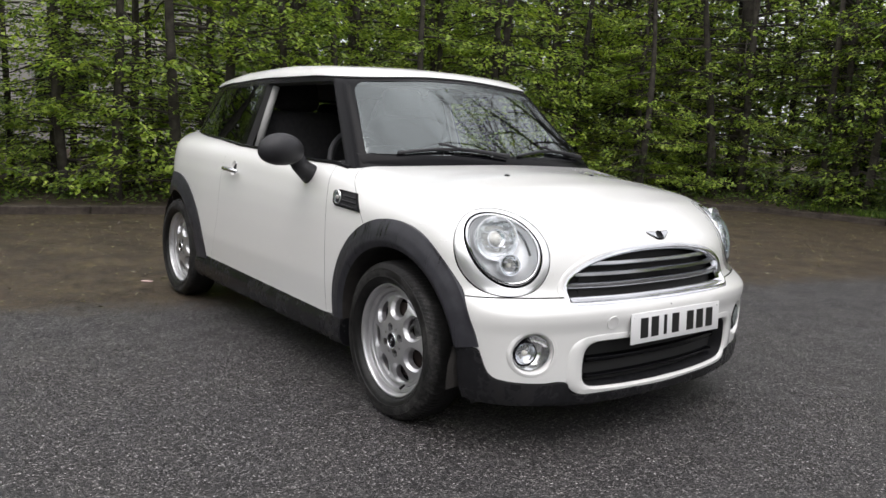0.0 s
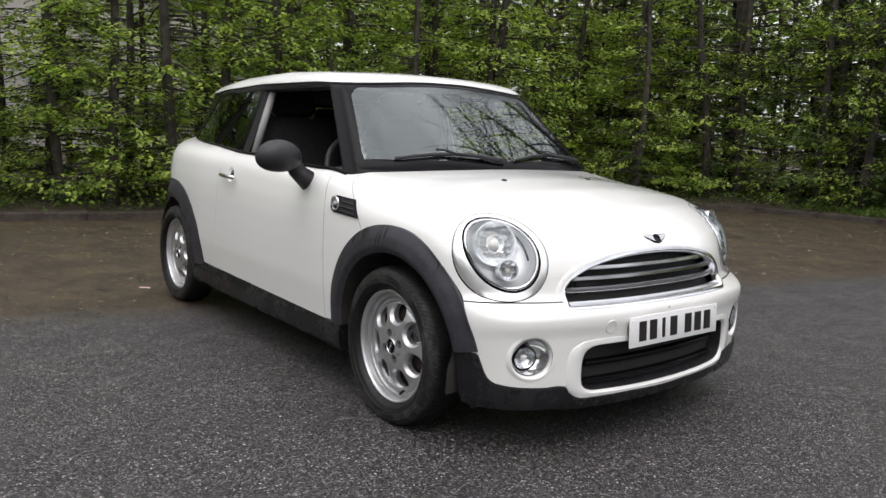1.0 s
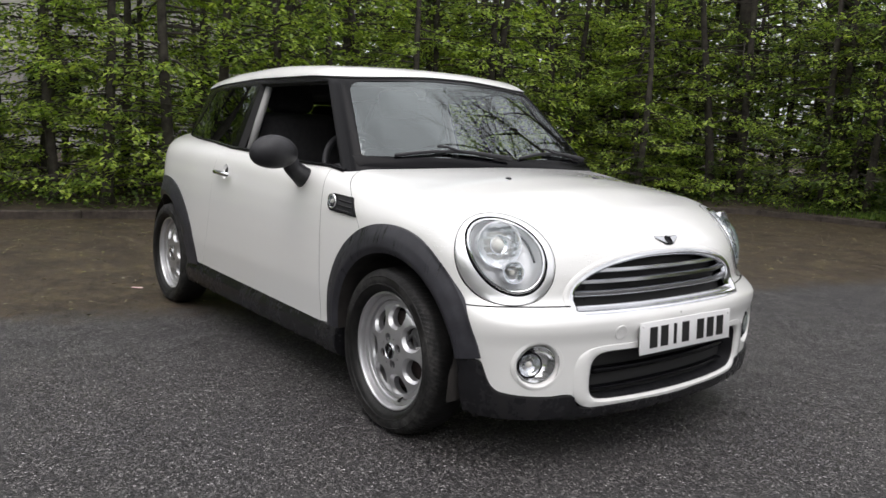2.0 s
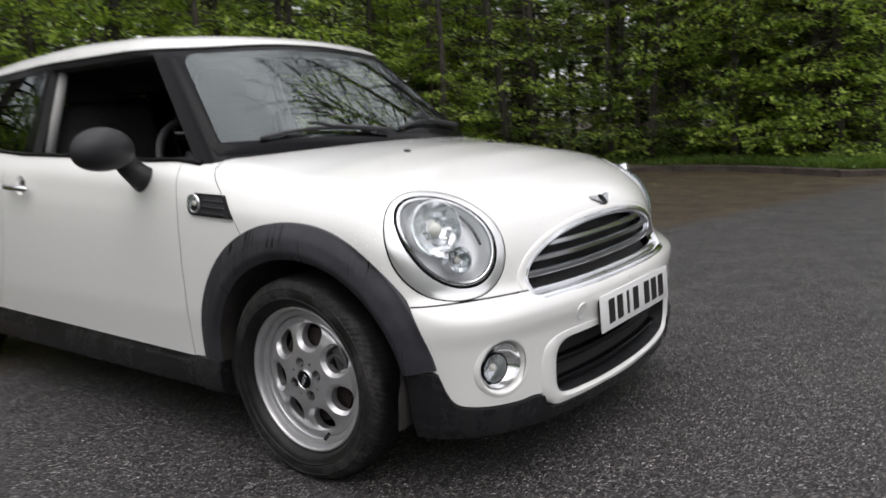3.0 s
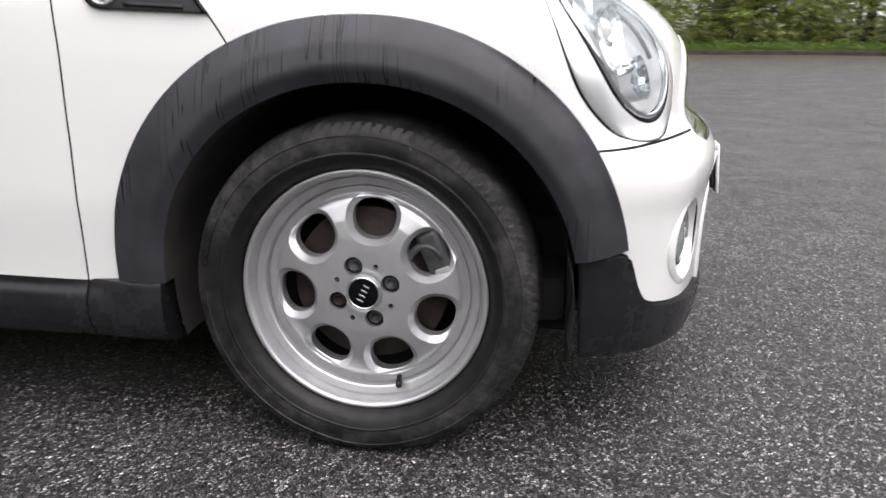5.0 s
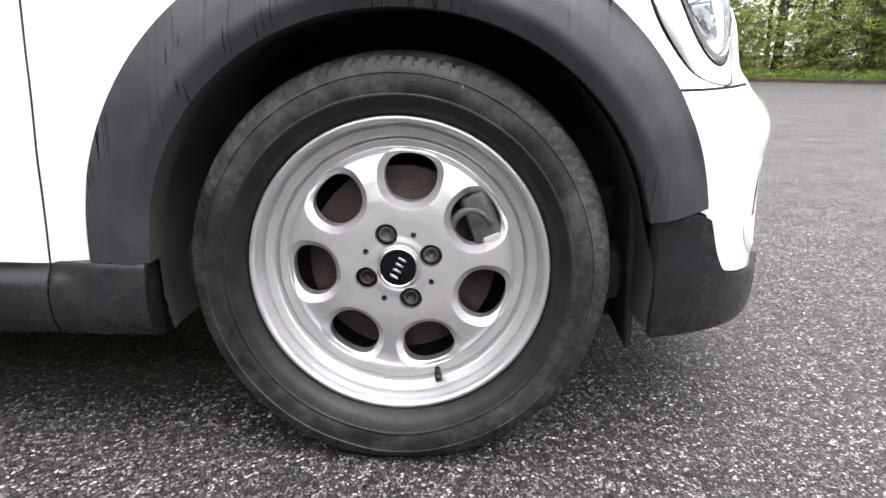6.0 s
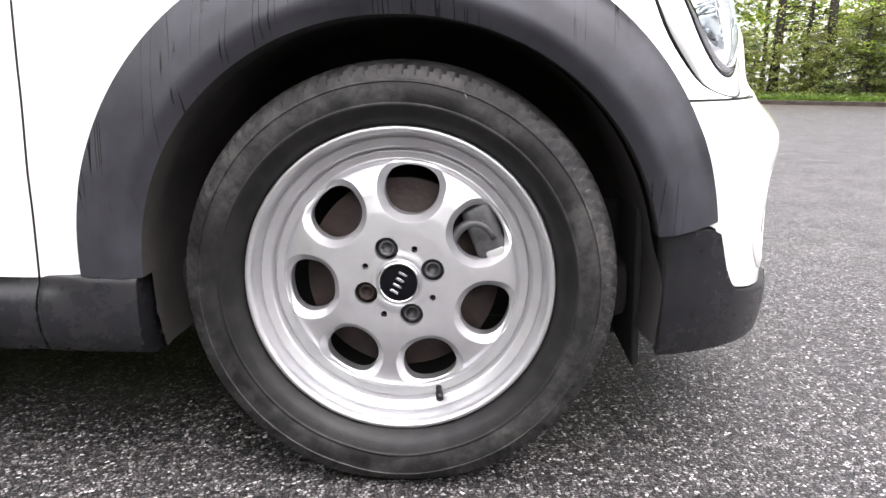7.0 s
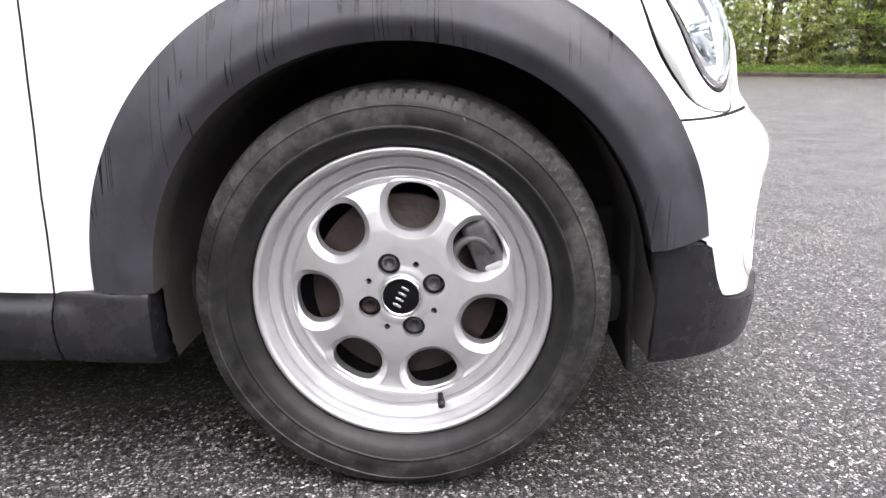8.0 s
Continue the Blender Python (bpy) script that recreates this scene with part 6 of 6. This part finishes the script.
def grass():
    rng = np.random.default_rng(9)
    line = np.array([(q.x, q.y) for q in smooth_line(KERB, 0.05)])
    line = line[(line[:, 0] > -4.2) & (line[:, 0] < 12)]
    n = 90000
    k = rng.integers(0, len(line) - 1, n)
    d = line[k + 1] - line[k]
    d /= np.maximum(np.linalg.norm(d, axis=1, keepdims=True), 1e-6)
    off = 0.14 + 1.25 * rng.uniform(0, 1, n) ** 1.3
    p = np.stack([line[k, 0] - d[:, 1] * off, line[k, 1] + d[:, 0] * off, np.zeros(n)], 1)
    p = p[(kerb_side(p) < -0.12) & (rng.uniform(0, 1, n) < (0.1 + 0.9 * step01(p[:, 0], -3.6, -2.2)) * (1 - 0.55 * step01(p[:, 0], 1.0, 1.8)))]
    n = len(p)
    p[:, 2] = 0.07
    lean = rng.normal(0, 0.35, (n, 3))
    lean[:, 2] = 1
    v, f = leaf_sheet(p, lean, rng.normal(0, 1, (n, 3)), rng.uniform(0.05, 0.16, n), rng.uniform(0.008, 0.018, n))
    tagged(quick_mesh("verge_grass", v, f, grass_mat), "fresh green grass along the kerb", "grass", "", "stuff")


grass()


def litter():
    """Ivy and fallen leaves at the foot of the hedge."""
    rng = np.random.default_rng(10)
    n = 90000
    p = np.stack([rng.uniform(-11, 9, n), rng.uniform(-8, 20, n), np.zeros(n)], 1)
    d = -kerb_side(p)
    p = p[((d > 0.10) & (d < 2.2)) | ((d > -0.04) & (rng.uniform(0, 1, len(d)) < 0.35) & (d < 2.2))]
    n = len(p)
    p[:, 2] = 0.10 + rng.uniform(0, 0.16, n)
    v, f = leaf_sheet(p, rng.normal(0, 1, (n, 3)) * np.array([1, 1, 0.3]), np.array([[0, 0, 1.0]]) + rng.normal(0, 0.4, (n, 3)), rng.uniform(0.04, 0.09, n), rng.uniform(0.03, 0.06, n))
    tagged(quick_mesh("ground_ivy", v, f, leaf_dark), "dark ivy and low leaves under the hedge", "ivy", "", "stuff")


litter()


# ---- kerb stones ----
def kerb():
    root = tagged(new("kerb"), "worn mossy concrete kerb", "kerb", "", "structure")
    me = None
    for i, (a, b) in enumerate(zip(kerb_line, kerb_line[1:])):
        d = (b - a).normalized()
        if me is None:
            bm = box_bm(0.911, 0.125, 0.26, None, 0.014, 2)
            me = bpy.data.meshes.new("kerb_stone")
            bm.to_mesh(me)
            bm.free()
            me.materials.append(kerb_mat)
        ob = new("kerb_stone", me)
        mid = (a + b) / 2
        wob = random.Random(i)
        ob.matrix_basis = Matrix.Translation((mid.x - d.y * 0.055, mid.y + d.x * 0.055, -0.042 + wob.uniform(-0.006, 0.006))) @ Matrix.Rotation(math.atan2(d.y, d.x) + wob.uniform(-0.008, 0.008), 4, "Z")
        ob.parent = root


kerb()


# ---- litter on the old surface ----
def fallen():
    rng = np.random.default_rng(12)
    n = 15000
    p = np.stack([rng.uniform(-7.2, -1.0, n), rng.uniform(-5, 9, n), np.full(n, 0.004)], 1)
    seam = 0.28 * p[:, 1] - 1.83
    near_kerb = np.exp(kerb_side(p) * -0.5)
    p = p[(p[:, 0] < seam) & (kerb_side(p) > 0.02) & (rng.uniform(0, 1, n) < 0.34 + near_kerb ** 2.5)]
    n = len(p)
    v, f = leaf_sheet(p, rng.normal(0, 1, (n, 3)) * np.array([1, 1, 0.08]), np.array([[0, 0, 1.0]]) + rng.normal(0, 0.15, (n, 3)), rng.uniform(0.012, 0.045, n), rng.uniform(0.008, 0.025, n))
    tagged(quick_mesh("fallen_bits", v, f, leaf_mat("dry_leaf_bits", (0.028, 0.024, 0.018), (0.12, 0.105, 0.082), (0.34, 0.315, 0.27))), "dry leaf scraps and catkins on the old asphalt", "leaf litter", "", "stuff")


fallen()
scrap = part("paper_scrap", box_bm(0.075, 0.022, 0.006, Matrix.Translation((-2.905, -0.852, 0.006)) @ Matrix.Rotation(radians(48), 4, "Z"), 0.002, 1), mat("faded_pink_paper", (0.62, 0.45, 0.43), 0.8))
tagged(scrap, "small faded pink and white paper scrap on the asphalt", "litter")


# ---- pale building behind the trees ----
def pale_building():
    root = thing("building", "pale rendered building glimpsed behind the trees", "building")
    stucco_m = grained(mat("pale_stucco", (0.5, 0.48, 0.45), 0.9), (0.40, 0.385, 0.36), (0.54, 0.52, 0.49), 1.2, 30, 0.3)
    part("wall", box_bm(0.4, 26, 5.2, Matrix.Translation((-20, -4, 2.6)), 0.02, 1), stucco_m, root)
    part("roof", box_bm(5.0, 27, 0.25, Matrix.Translation((-21.8, -4, 5.6)) @ Matrix.Rotation(radians(24), 4, "Y"), 0.03, 1), kerb_mat, root)
    for i in range(6):
        w = part("window", box_bm(0.06, 1.4, 1.2, Matrix.Translation((-19.78, -14 + i * 4.0, 1.9)), 0.01, 1), grey_trim, root)
        part("pane", box_bm(0.02, 1.24, 1.04, Matrix.Translation((-19.745, -14 + i * 4.0, 1.9)), 0.004, 1), gloss_black, w)


pale_building()
